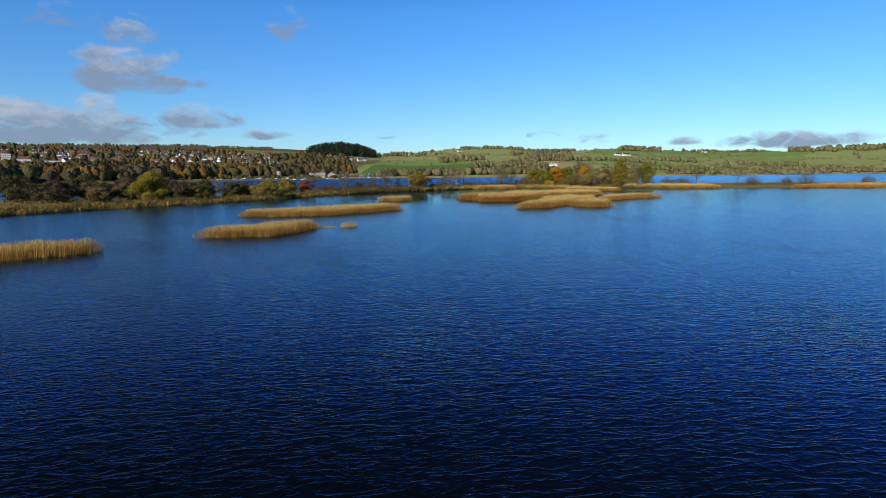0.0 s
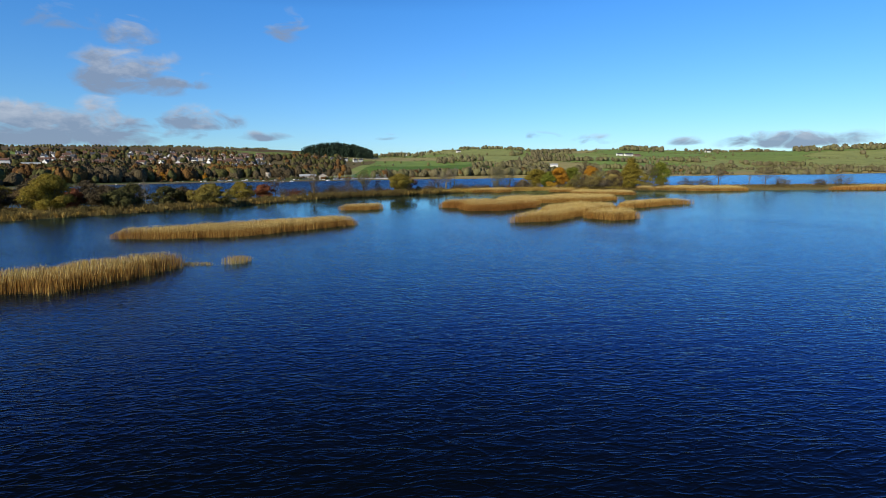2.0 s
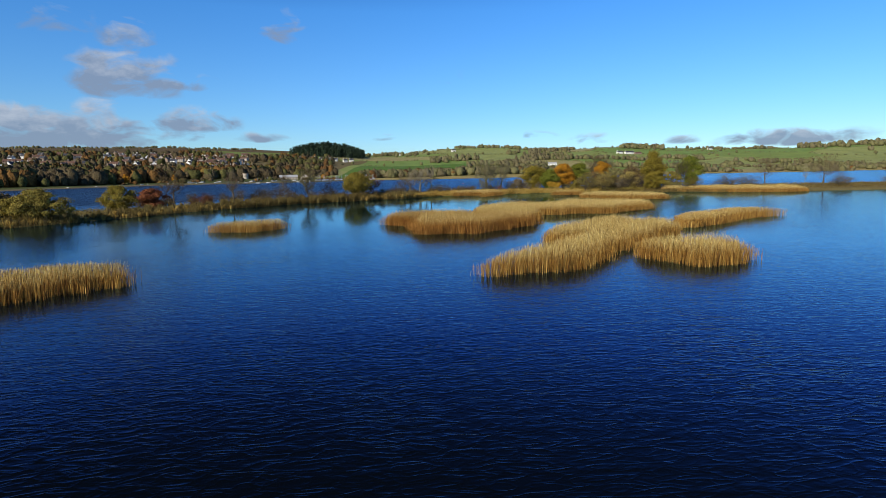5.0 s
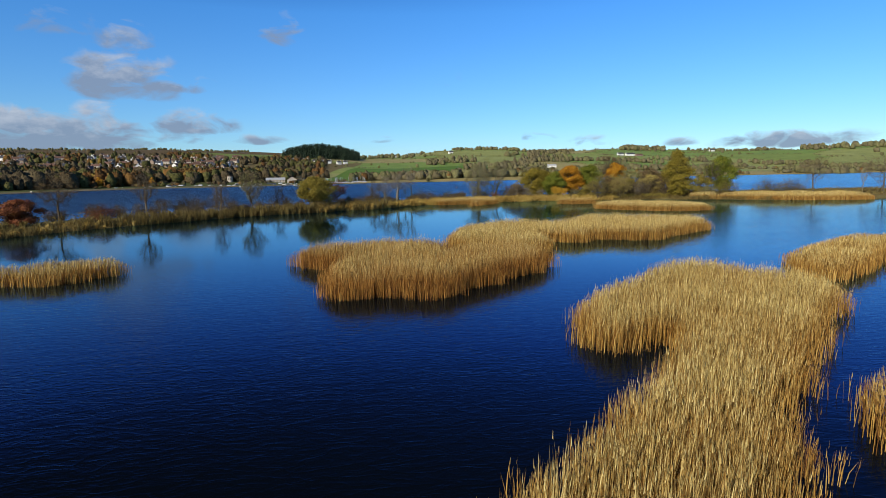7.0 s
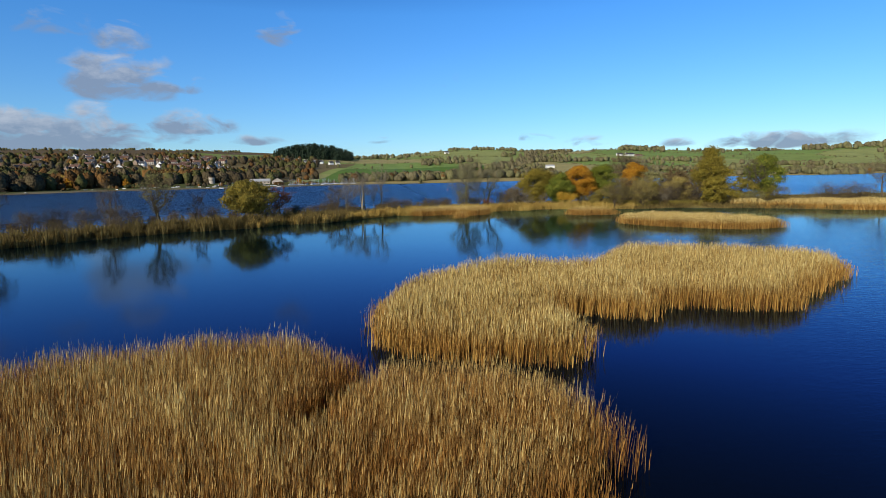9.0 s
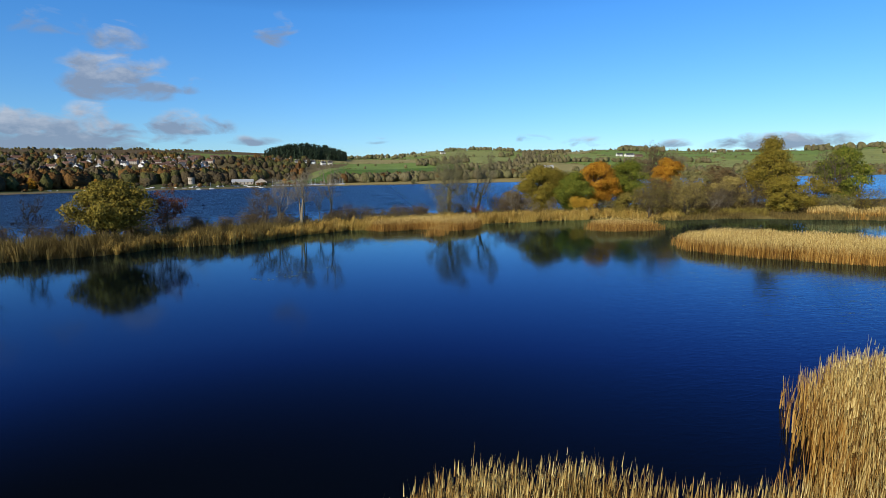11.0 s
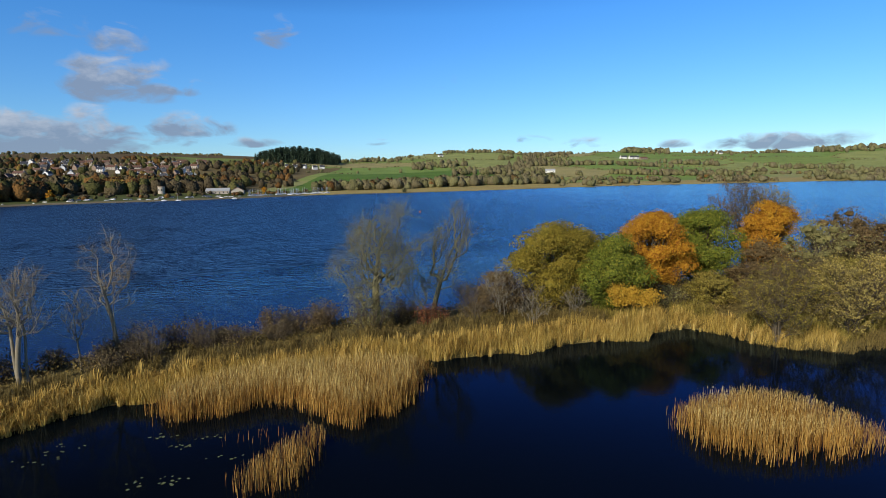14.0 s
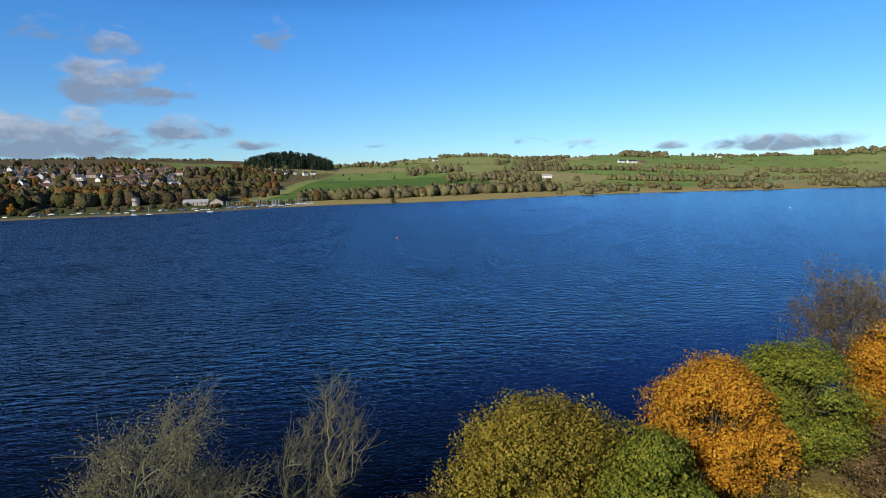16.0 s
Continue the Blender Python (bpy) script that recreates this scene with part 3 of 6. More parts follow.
def scatter(rng, poly, density, feather=1.3):
    p = np.array(poly)
    lo, hi = p.min(0), p.max(0)
    rag = min(1.0, min(hi - lo) / 5)
    feather *= rag
    count = int(density * (hi - lo).prod())
    x, y = rng.uniform(lo[0] - 1, hi[0] + 1, count), rng.uniform(lo[1] - 1, hi[1] + 1, count)
    d = signed(x, y, poly)
    ragged = d + rag * (0.55 * wobble(x, y, 1.7) + 0.4 * wobble(x, y, 0.6, 5) + rng.normal(0, 0.25, count))
    keep = (ragged > -0.1) & (rng.random(count) < np.clip(0.2 + 1.2 * ragged / feather, 0.06, 1))
    return x[keep], y[keep], d[keep]


def stalks(rng, x, y, z, height, width, lean=0.075, plume=True, blades=1):
    """Ribbons that rise from x, y, z: a stalk bent by the wind, a leaf or two and a feathery head. Returns corners and triangles."""
    n_ = len(x)
    turn = rng.uniform(0, math.pi, n_)
    sx, sy = np.cos(turn) * width, np.sin(turn) * width
    bend = rng.normal(0.05, lean, n_) * height
    bend2 = rng.normal(0.0, lean, n_) * height
    tx, ty, tz = x + bend, y + bend2, z + height * np.sqrt(np.clip(1 - (bend ** 2 + bend2 ** 2) / height ** 2, 0.3, 1))
    mx, my, mz = x + bend * 0.35, y + bend2 * 0.35, z + (tz - z) * 0.55
    rows = [(x - sx, y - sy, z), (x + sx, y + sy, z), (mx + sx, my + sy, mz), (mx - sx, my - sy, mz), (tx, ty, tz)]
    tris = [(0, 1, 2), (0, 2, 3), (3, 2, 4)]
    if plume:
        k = len(rows)
        pl = rng.uniform(0.16, 0.32, n_)
        pw = width * rng.uniform(0.7, 1.3, n_)
        px_, py_ = np.cos(turn + 0.8) * pw, np.sin(turn + 0.8) * pw
        rows += [(tx - px_, ty - py_, tz - pl * 0.7), (tx + px_, ty + py_, tz - pl * 0.8), (tx + pl * 0.08 + bend * 0.1, ty + bend2 * 0.1, tz + pl * 0.4)]
        tris += [(k, k + 1, k + 2)]
    for _ in range(blades):
        k = len(rows)
        at = rng.uniform(0.25, 0.75, n_)
        bx, by, bz = x + (mx - x) * at, y + (my - y) * at, z + (tz - z) * at
        ang, ln = rng.uniform(0, 2 * math.pi, n_), rng.uniform(0.25, 0.5, n_) * height
        ox, oy = np.cos(ang), np.sin(ang)
        rows += [(bx - oy * width * 0.7, by + ox * width * 0.7, bz), (bx + oy * width * 0.7, by - ox * width * 0.7, bz), (bx + ox * ln * 0.16, by + oy * ln * 0.16, bz + ln * rng.uniform(0.85, 1.15, n_))]
        tris += [(k, k + 1, k + 2)]
    v = np.stack([np.stack(r_, 1) for r_ in rows], 1)
    base = np.arange(n_)[:, None, None] * v.shape[1]
    return v.reshape(-1, 3), (base + np.array(tris)[None]).reshape(-1, 3)


def reed_bed(poly, density, height=1.5, width=0.013, mat=REED, label="bed of dry golden reeds standing in shallow water", seed=1, name="reed_bed", blades=1, smooth_steps=4, channel=None):
    rng = np.random.default_rng(seed)
    outline = rounded(poly, smooth_steps)
    x, y, d = scatter(rng, outline, density)
    if channel:
        off = edge_distance(x, y, [channel[:2], channel[2:]], False) + 0.25 * wobble(x, y, 0.7, seed)
        d = np.minimum(d, off)
        keep = (off > 0.45) & (rng.random(len(x)) < 0.25 + off)
        x, y, d = x[keep], y[keep], d[keep]
    h = height * (0.62 + 0.42 * np.clip((d + 0.3) / 1.5, 0, 1)) * (1 + 0.09 * wobble(x, y, 2.4, seed + 3) + 0.09 * wobble(x, y, 1.1, seed) + 0.06 * wobble(x, y, 0.35, seed) + rng.normal(0, 0.12 if blades else 0.07, len(x)))
    ground_z = np.clip(land_height(x, y), -0.15, 1)
    v, f = stalks(rng, x, y, ground_z, h, width * rng.uniform(0.7, 1.5, len(x)), 0.075, blades=blades)
    ob = mesh_of(name, v, f, mat)
    return tagged(ob, label, "reeds", "reed beds in the lake", "stuff")


ISLE_WEST = [(-48, 13), (-41, 14), (-35.8, 16.9), (-32.8, 20.9), (-34, 23.5), (-38, 22.5), (-45, 20), (-50, 17)]
ISLE_LONG = [(-30, 69), (-24.5, 67.4), (-16.5, 67.8), (-9.8, 71.7), (-2.5, 79.5), (0.9, 84.5), (-1, 87), (-6, 87), (-12, 84), (-20, 78), (-28, 72.5)]
ISLE_NEAR = [(-26.3, 32.7), (-21.8, 32.4), (-17.4, 33.1), (-15.1, 36.6), (-13.3, 41.2), (-12.9, 45.0), (-14.2, 45.6), (-17.2, 43.4), (-21, 40), (-25, 36)]
ISLE_TAIL = [(-15.8, 40), (-14.0, 40), (-12.6, 43.6), (-10.2, 44.2), (-10.0, 45.4), (-12.4, 46.6), (-14.6, 44.6)]
ISLET = [(-5, 122), (-1.4, 120.3), (1.9, 121), (4.9, 124.7), (3.5, 127.5), (0, 127.5), (-3.5, 125.5)]
BED_A = [(18.7, 127), (20.7, 124), (23, 122), (22.5, 117.5), (23, 112.2), (25.6, 111.5), (30.5, 111), (33.1, 113.6), (37.5, 117.9), (40.5, 120.5), (41.5, 123),
         (39, 127), (34, 129), (30, 133), (24, 132), (20, 130)]
BED_S = [(33.8, 135.4), (36.1, 132.6), (39.8, 130.4), (43.7, 130.8), (44.3, 134), (45, 138), (49.3, 136.9), (51.6, 139.3), (57.7, 137.6), (63.2, 141.7),
         (70.8, 147.8), (71, 152.5), (66, 157.5), (59, 160), (54, 156), (51, 152), (45, 154), (38.5, 149.5), (35, 143.5)]
BED_B = [(26.3, 82.2), (29.3, 82), (33.3, 83.2), (36.2, 85.9), (39, 89.7), (41.9, 93.2), (47.2, 98.4), (53.2, 104.5), (53.6, 109.5), (51, 113.8), (47.8, 114.6), (44.9, 112.8), (42.7, 109.5),
         (38, 105.5), (36, 99.5), (37.2, 97.6), (39.5, 98.6), (36.5, 94), (31.5, 88.5), (28, 84.8)]
BED_B2 = [(41.2, 90.4), (40.8, 88.3), (41.6, 85.4), (43.7, 83.3), (46.6, 83.2), (50, 86), (50.5, 90), (47.6, 92.4), (44, 92.6)]
BED_C = [(57.5, 112.5), (58.7, 111), (64.8, 114.7), (72.3, 121), (81.2, 124.7), (79, 126.5), (74.5, 129), (66, 123.5), (58.5, 117)]
BED_D = [(73.0, 195.5), (74.2, 192.4), (79.8, 185.2), (85.8, 181.5), (92.3, 183.5), (92.5, 190), (88, 198), (82, 203.5), (76.5, 202), (73.6, 198.6)]
BED_E = [(71.1, 219.2), (72.1, 216.2), (74.8, 215), (79.4, 215), (81, 216.6), (80, 220), (77, 222), (73.5, 221.5)]
BED_F = [(48.0, 215.8), (49.7, 215.2), (51.2, 217), (52.0, 220), (50.8, 221.2), (48.8, 218.6)]
BED_G = [(42.3, 223.7), (44.8, 224.8), (48, 226), (50.8, 224), (53.2, 222.6), (55.8, 224), (57.6, 227.7), (57.8, 231.5), (52, 232), (44, 230.5), (40.5, 227.5)]
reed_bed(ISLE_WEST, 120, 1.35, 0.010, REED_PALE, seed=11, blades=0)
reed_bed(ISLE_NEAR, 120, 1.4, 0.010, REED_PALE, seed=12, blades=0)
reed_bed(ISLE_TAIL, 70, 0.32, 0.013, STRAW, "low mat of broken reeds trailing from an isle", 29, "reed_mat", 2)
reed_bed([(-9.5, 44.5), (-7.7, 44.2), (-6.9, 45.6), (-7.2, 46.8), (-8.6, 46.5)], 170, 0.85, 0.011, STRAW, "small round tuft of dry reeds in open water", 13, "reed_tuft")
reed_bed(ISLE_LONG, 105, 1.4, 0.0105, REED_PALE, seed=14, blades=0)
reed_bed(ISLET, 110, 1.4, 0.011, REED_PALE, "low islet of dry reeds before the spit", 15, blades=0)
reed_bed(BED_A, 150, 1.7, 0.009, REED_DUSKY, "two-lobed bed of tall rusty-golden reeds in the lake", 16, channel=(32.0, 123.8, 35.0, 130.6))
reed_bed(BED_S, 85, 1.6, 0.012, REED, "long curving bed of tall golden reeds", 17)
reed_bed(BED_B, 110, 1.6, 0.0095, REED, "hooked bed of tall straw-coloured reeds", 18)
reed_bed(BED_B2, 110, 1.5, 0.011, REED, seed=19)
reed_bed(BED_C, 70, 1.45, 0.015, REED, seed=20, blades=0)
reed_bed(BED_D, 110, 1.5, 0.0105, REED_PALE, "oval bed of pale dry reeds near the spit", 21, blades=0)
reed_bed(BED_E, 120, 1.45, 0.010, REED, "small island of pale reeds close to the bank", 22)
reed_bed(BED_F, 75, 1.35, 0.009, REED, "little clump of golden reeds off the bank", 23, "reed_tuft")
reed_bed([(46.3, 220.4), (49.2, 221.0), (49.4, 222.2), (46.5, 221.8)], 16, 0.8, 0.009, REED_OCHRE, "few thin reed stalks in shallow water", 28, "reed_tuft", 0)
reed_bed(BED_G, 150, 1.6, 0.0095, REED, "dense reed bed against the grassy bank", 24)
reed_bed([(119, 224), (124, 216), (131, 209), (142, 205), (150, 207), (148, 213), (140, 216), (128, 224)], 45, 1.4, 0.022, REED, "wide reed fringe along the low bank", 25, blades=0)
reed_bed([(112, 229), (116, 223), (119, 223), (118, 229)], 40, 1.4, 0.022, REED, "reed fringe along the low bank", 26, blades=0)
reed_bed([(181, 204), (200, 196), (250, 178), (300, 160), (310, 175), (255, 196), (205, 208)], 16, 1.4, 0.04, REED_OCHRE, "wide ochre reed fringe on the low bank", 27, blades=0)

# ---- the bank of the spit: a fringe of tall grass and low bramble behind it ----


def along(line, rng, count, lo, hi):
    """Random places beside a line, lo to hi metres to its left, with their distance along it."""
    p = np.array(line, float)
    seg = np.hypot(*np.diff(p, axis=0).T)
    cum = np.r_[0, np.cumsum(seg)]
    s = rng.uniform(0, cum[-1], count)
    i = np.clip(np.searchsorted(cum, s) - 1, 0, len(seg) - 1)
    t = (s - cum[i]) / seg[i]
    d = np.diff(p, axis=0)[i]
    nx, ny = -d[:, 1] / seg[i], d[:, 0] / seg[i]
    off = rng.uniform(lo, hi, count)
    return p[i, 0] + t * d[:, 0] + nx * off, p[i, 1] + t * d[:, 1] + ny * off


def fringe(name, line, count, lo, hi, height, width, mat, label, seed):
    rng = np.random.default_rng(seed)
    x, y = along(line, rng, count, lo, hi)
    x, y = x + 0.6 * wobble(x, y, 1.1, seed + 4), y + 1.0 * wobble(x, y, 2.2, seed + 6) + 0.4 * wobble(x, y, 0.7, seed + 8)
    clump = wobble(x, y, 1.4, seed) + 0.8 * wobble(x, y, 5.0, seed + 1)
    keep = clump + rng.normal(0, 0.4, count) > -0.5
    x, y, clump = x[keep], y[keep], clump[keep]
    z = np.clip(land_height(x, y), -0.1, 2)
    h = height * np.clip(0.75 + 0.3 * clump + rng.normal(0, 0.15, len(x)), 0.3, 1.6)
    v, f = stalks(rng, x, y, z, h, width * rng.uniform(0.6, 1.4, len(x)), 0.27, False, 1)
    return tagged(mesh_of(name, v, f, mat), label, "grass", kind="stuff")


fringe("bank_grass", NEAR[2:12], 15000, -0.8, 3.5, 1.25, 0.028, WEED, "tangled brownish grass along the grassy bank", 31)
fringe("bank_grass", NEAR[11:20], 15000, -0.2, 2.8, 0.85, 0.016, WEED, "tall dull-brown weeds along the water's edge", 32)
fringe("bank_grass", NEAR[11:18], 9000, 0.9, 4.2, 1.8, 0.017, WEED, "tall dark-brown weeds on the narrow bank", 38)
fringe("bank_grass", NEAR[18:24], 9000, -0.4, 1.3, 1.35, 0.014, GRASS, "tall golden grass along the water's edge", 36)
fringe("bank_grass", NEAR[22:32], 17000, -0.5, 2.4, 1.45, 0.0125, GRASS, "tall golden grass along the curved bank", 33)
fringe("bank_grass", NEAR[18:28], 11000, 1.6, 6.5, 1.2, 0.015, WEED, "dark brownish weeds behind the golden grass", 37)
fringe("bank_grass", NEAR[27:34], 9000, 1.4, 5.5, 1.15, 0.015, WEEDGREEN, "olive weeds behind the golden grass", 39)
fringe("bank_grass", NEAR[30:37], 9000, -0.8, 2.4, 1.0, 0.02, WEED, "tawny grass under the waterside shrubs", 34)
fringe("bank_grass", LAKESIDE[8:19], 6000, -0.5, 3.0, 0.7, 0.02, WEED, "rough grass along the lake side of the spit", 35)


def tussocks(name, line, count, lo, hi, height, mat, label, seed, blades=34, width=0.018):
    """Heaps of long grass that arch over on all sides."""
    rng = np.random.default_rng(seed)
    tx, ty = along(line, rng, count, lo, hi)
    size = height * rng.uniform(0.55, 1.25, count)
    i = np.repeat(np.arange(count), blades)
    k = len(i)
    a, r_ = rng.uniform(0, 2 * math.pi, k), rng.random(k)
    x, y = tx[i] + 0.16 * size[i] * r_ * np.cos(a), ty[i] + 0.16 * size[i] * r_ * np.sin(a)
    z = np.clip(land_height(x, y), -0.05, 2)
    ln, out = size[i] * rng.uniform(0.75, 1.15, k), rng.uniform(0.1, 0.75, k)
    ox, oy = np.cos(a) * out * ln + 0.12 * ln, np.sin(a) * out * ln
    wx_, wy_ = -np.sin(a) * width, np.cos(a) * width
    rows = [(x - wx_, y - wy_, z), (x + wx_, y + wy_, z), (x + ox * 0.45 + wx_, y + oy * 0.45 + wy_, z + ln * (0.85 - 0.3 * out)), (x + ox * 0.45 - wx_, y + oy * 0.45 - wy_, z + ln * (0.85 - 0.3 * out)),
            (x + ox, y + oy, z + ln * (1.0 - 0.75 * out))]
    v = np.stack([np.stack(q, 1) for q in rows], 1)
    f = np.arange(k)[:, None, None] * 5 + np.array([(0, 1, 2), (0, 2, 3), (3, 2, 4)])[None]
    return tagged(mesh_of(name, v.reshape(-1, 3), f.reshape(-1, 3), mat), label, "grass", kind="stuff")


tussocks("grass_tussocks", NEAR[2:12], 240, 0.5, 5.0, 1.6, WEED, "brown weed tussocks on the long bank", 308, 30, 0.03)
tussocks("grass_tussocks", NEAR[2:12], 220, -0.6, 2.2, 1.1, STRAW, "pale arching grass tussocks on the far bank", 301, 30, 0.03)
tussocks("grass_tussocks", NEAR[15:20], 110, -0.5, 1.8, 1.45, STRAW, "pale straw tussocks along the water's edge", 302)
tussocks("grass_tussocks", NEAR[10:20], 400, -0.7, 3.4, 1.9, WEED, "tall brown weed tussocks along the water's edge", 307)
tussocks("grass_tussocks", NEAR[20:29], 230, 0.6, 2.2, 1.6, STRAW, "pale fluffy grass heads behind the reeds", 309)
tussocks("grass_tussocks", NEAR[11:24], 420, 1.2, 5.0, 1.2, WEED, "dark weed tussocks behind the bank", 303)
tussocks("grass_tussocks", NEAR[18:32], 260, -0.4, 1.6, 1.35, STRAW, "pale straw tussocks among golden grass", 304)
tussocks("grass_tussocks", NEAR[22:28], 240, 2.0, 7.0, 1.25, WEED, "dark weed tussocks on the spit", 305)
tussocks("grass_tussocks", NEAR[28:34], 260, 1.5, 6.5, 1.25, WEEDGREEN, "olive weed tussocks under the trees", 306)


def leaf_quads(rng, centres, normals, size, loose=0.55):
    """A small folded leaf or spray of leaves at each place: corners and four-cornered faces."""
    k = len(centres)
    up = rng.normal(0, 1, (k, 3))
    nn = normals + loose * rng.normal(0, 1, (k, 3))
    nn /= np.linalg.norm(nn, axis=1)[:, None] + 1e-9
    a = np.cross(nn, up)
    a /= np.linalg.norm(a, axis=1)[:, None] + 1e-9
    b_ = np.cross(nn, a)
    s = (size * rng.uniform(0.55, 1.35, k))[:, None]
    v = np.stack([centres - a * s, centres - b_ * s * 0.72, centres + a * s, centres + b_ * s * 0.72], 1)
    return v.reshape(-1, 3), np.arange(4 * k).reshape(-1, 4)


def leaf_tris(rng, centres, normals, size, loose=0.4):
    """A small pointed leaf at each place: corners and triangles."""
    k = len(centres)
    nn = normals / (np.linalg.norm(normals, axis=1)[:, None] + 1e-9) + loose * rng.normal(0, 1, (k, 3))
    nn /= np.linalg.norm(nn, axis=1)[:, None] + 1e-9
    a = np.cross(nn, rng.normal(0, 1, (k, 3)))
    a /= np.linalg.norm(a, axis=1)[:, None] + 1e-9
    b_ = np.cross(nn, a)
    s = (size * rng.uniform(0.6, 1.35, k))[:, None]
    v = np.stack([centres - a * s * 1.1, centres + a * s * 0.7 + b_ * s * 0.75, centres + a * s * 0.7 - b_ * s * 0.75], 1)
    return v.reshape(-1, 3), np.arange(3 * k).reshape(-1, 3)


def bramble(name, poly, count, height, size, mat, label, seed):
    """Low tangled growth: heaps of small leaves over the ground."""
    rng = np.random.default_rng(seed)
    p = np.array(poly)
    lo, hi = p.min(0), p.max(0)
    x, y = rng.uniform(lo[0], hi[0], count), rng.uniform(lo[1], hi[1], count)
    edge = signed(x, y, poly)
    keep = edge > 0.6
    x, y, edge = x[keep], y[keep], edge[keep]
    heap = np.clip(0.55 + 0.5 * wobble(x, y, 1.3, seed) + 0.35 * wobble(x, y, 3.6, seed + 2), 0.25, 1.4) * height * np.clip(edge / 2.5, 0.3, 1)
    z = land_height(x, y) + heap * rng.random(len(x)) ** 0.8
    v, f = leaf_tris(rng, np.stack([x, y, z], 1), np.tile((0, -0.3, 0.8), (len(x), 1)), size, 0.6)
    return tagged(mesh_of(name, v, f, mat), label, "undergrowth", kind="stuff")


bramble("undergrowth", [(12, 210), (18, 215), (26, 219), (33, 227), (41, 231.5), (59, 236.5), (72, 239), (83, 242), (86, 250), (80, 256), (70, 252), (59, 248.5), (44, 243.5), (32, 238), (18, 230), (8, 224)],
        105000, 1.7, 0.085, BRAMBLE, "low brown bramble and weeds on the spit", 41)
bramble("undergrowth", [(83, 238), (90, 233), (108, 230), (119, 224), (124, 240), (126, 268), (108, 265), (92, 260), (84, 256)],
        60000, 1.7, 0.09, BRAMBLE, "brown bramble under the lakeside trees", 42)
bramble("undergrowth", [(-80, 90), (-56, 120), (-36, 150), (-22, 178), (-2, 200), (10, 209), (8, 222), (-12, 209), (-38, 188), (-54, 160), (-80, 146), (-110, 140), (-118, 110)],
        36000, 1.5, 0.18, BRAMBLE, "dark brown bramble and weeds on the bank", 43)
bramble("undergrowth", [(126, 216), (165, 212), (200, 209), (260, 194), (300, 180), (270, 238), (225, 262), (185, 266), (150, 264), (128, 264), (120, 240)],
        26000, 1.2, 0.22, BRAMBLE, "low brown scrub on the wide bank", 44)

# ---- trees ----


class Limbs:
    """Tapered tubes gathered into one mesh."""

    def __init__(self):
        self.v, self.f, self.count = [], [], 0

    def tube(self, pts, radii, sides):
        pts = np.array(pts, float)
        d = np.gradient(pts, axis=0)
        d /= np.linalg.norm(d, axis=1)[:, None] + 1e-9
        ref = np.where(np.abs(d[:, 2:3]) > 0.9, (1.0, 0, 0), (0, 0, 1.0))
        a = np.cross(d, ref)
        a /= np.linalg.norm(a, axis=1)[:, None] + 1e-9
        b_ = np.cross(d, a)
        ang = np.arange(sides) * 2 * math.pi / sides
        ring = pts[:, None] + np.array(radii)[:, None, None] * (np.cos(ang)[None, :, None] * a[:, None] + np.sin(ang)[None, :, None] * b_[:, None])
        n_ = len(pts)
        i = np.arange(n_ - 1)[:, None] * sides
        j = np.arange(sides)[None]
        jn = (j + 1) % sides
        self.v.append(ring.reshape(-1, 3))
        self.f.append(np.stack([i + j, i + jn, i + sides + jn, i + sides + j], 2).reshape(-1, 4) + self.count)
        self.count += n_ * sides

    def mesh(self, name, mat, parent=None):
        return mesh_of(name, np.concatenate(self.v), np.concatenate(self.f), mat, parent, smooth=True)


def thing(name, x, y, label, category, group="", z=None):
    e = new(name)
    e.location = (x, y, height_at(x, y) - 0.05 if z is None else z)
    return tagged(e, label, category, group)


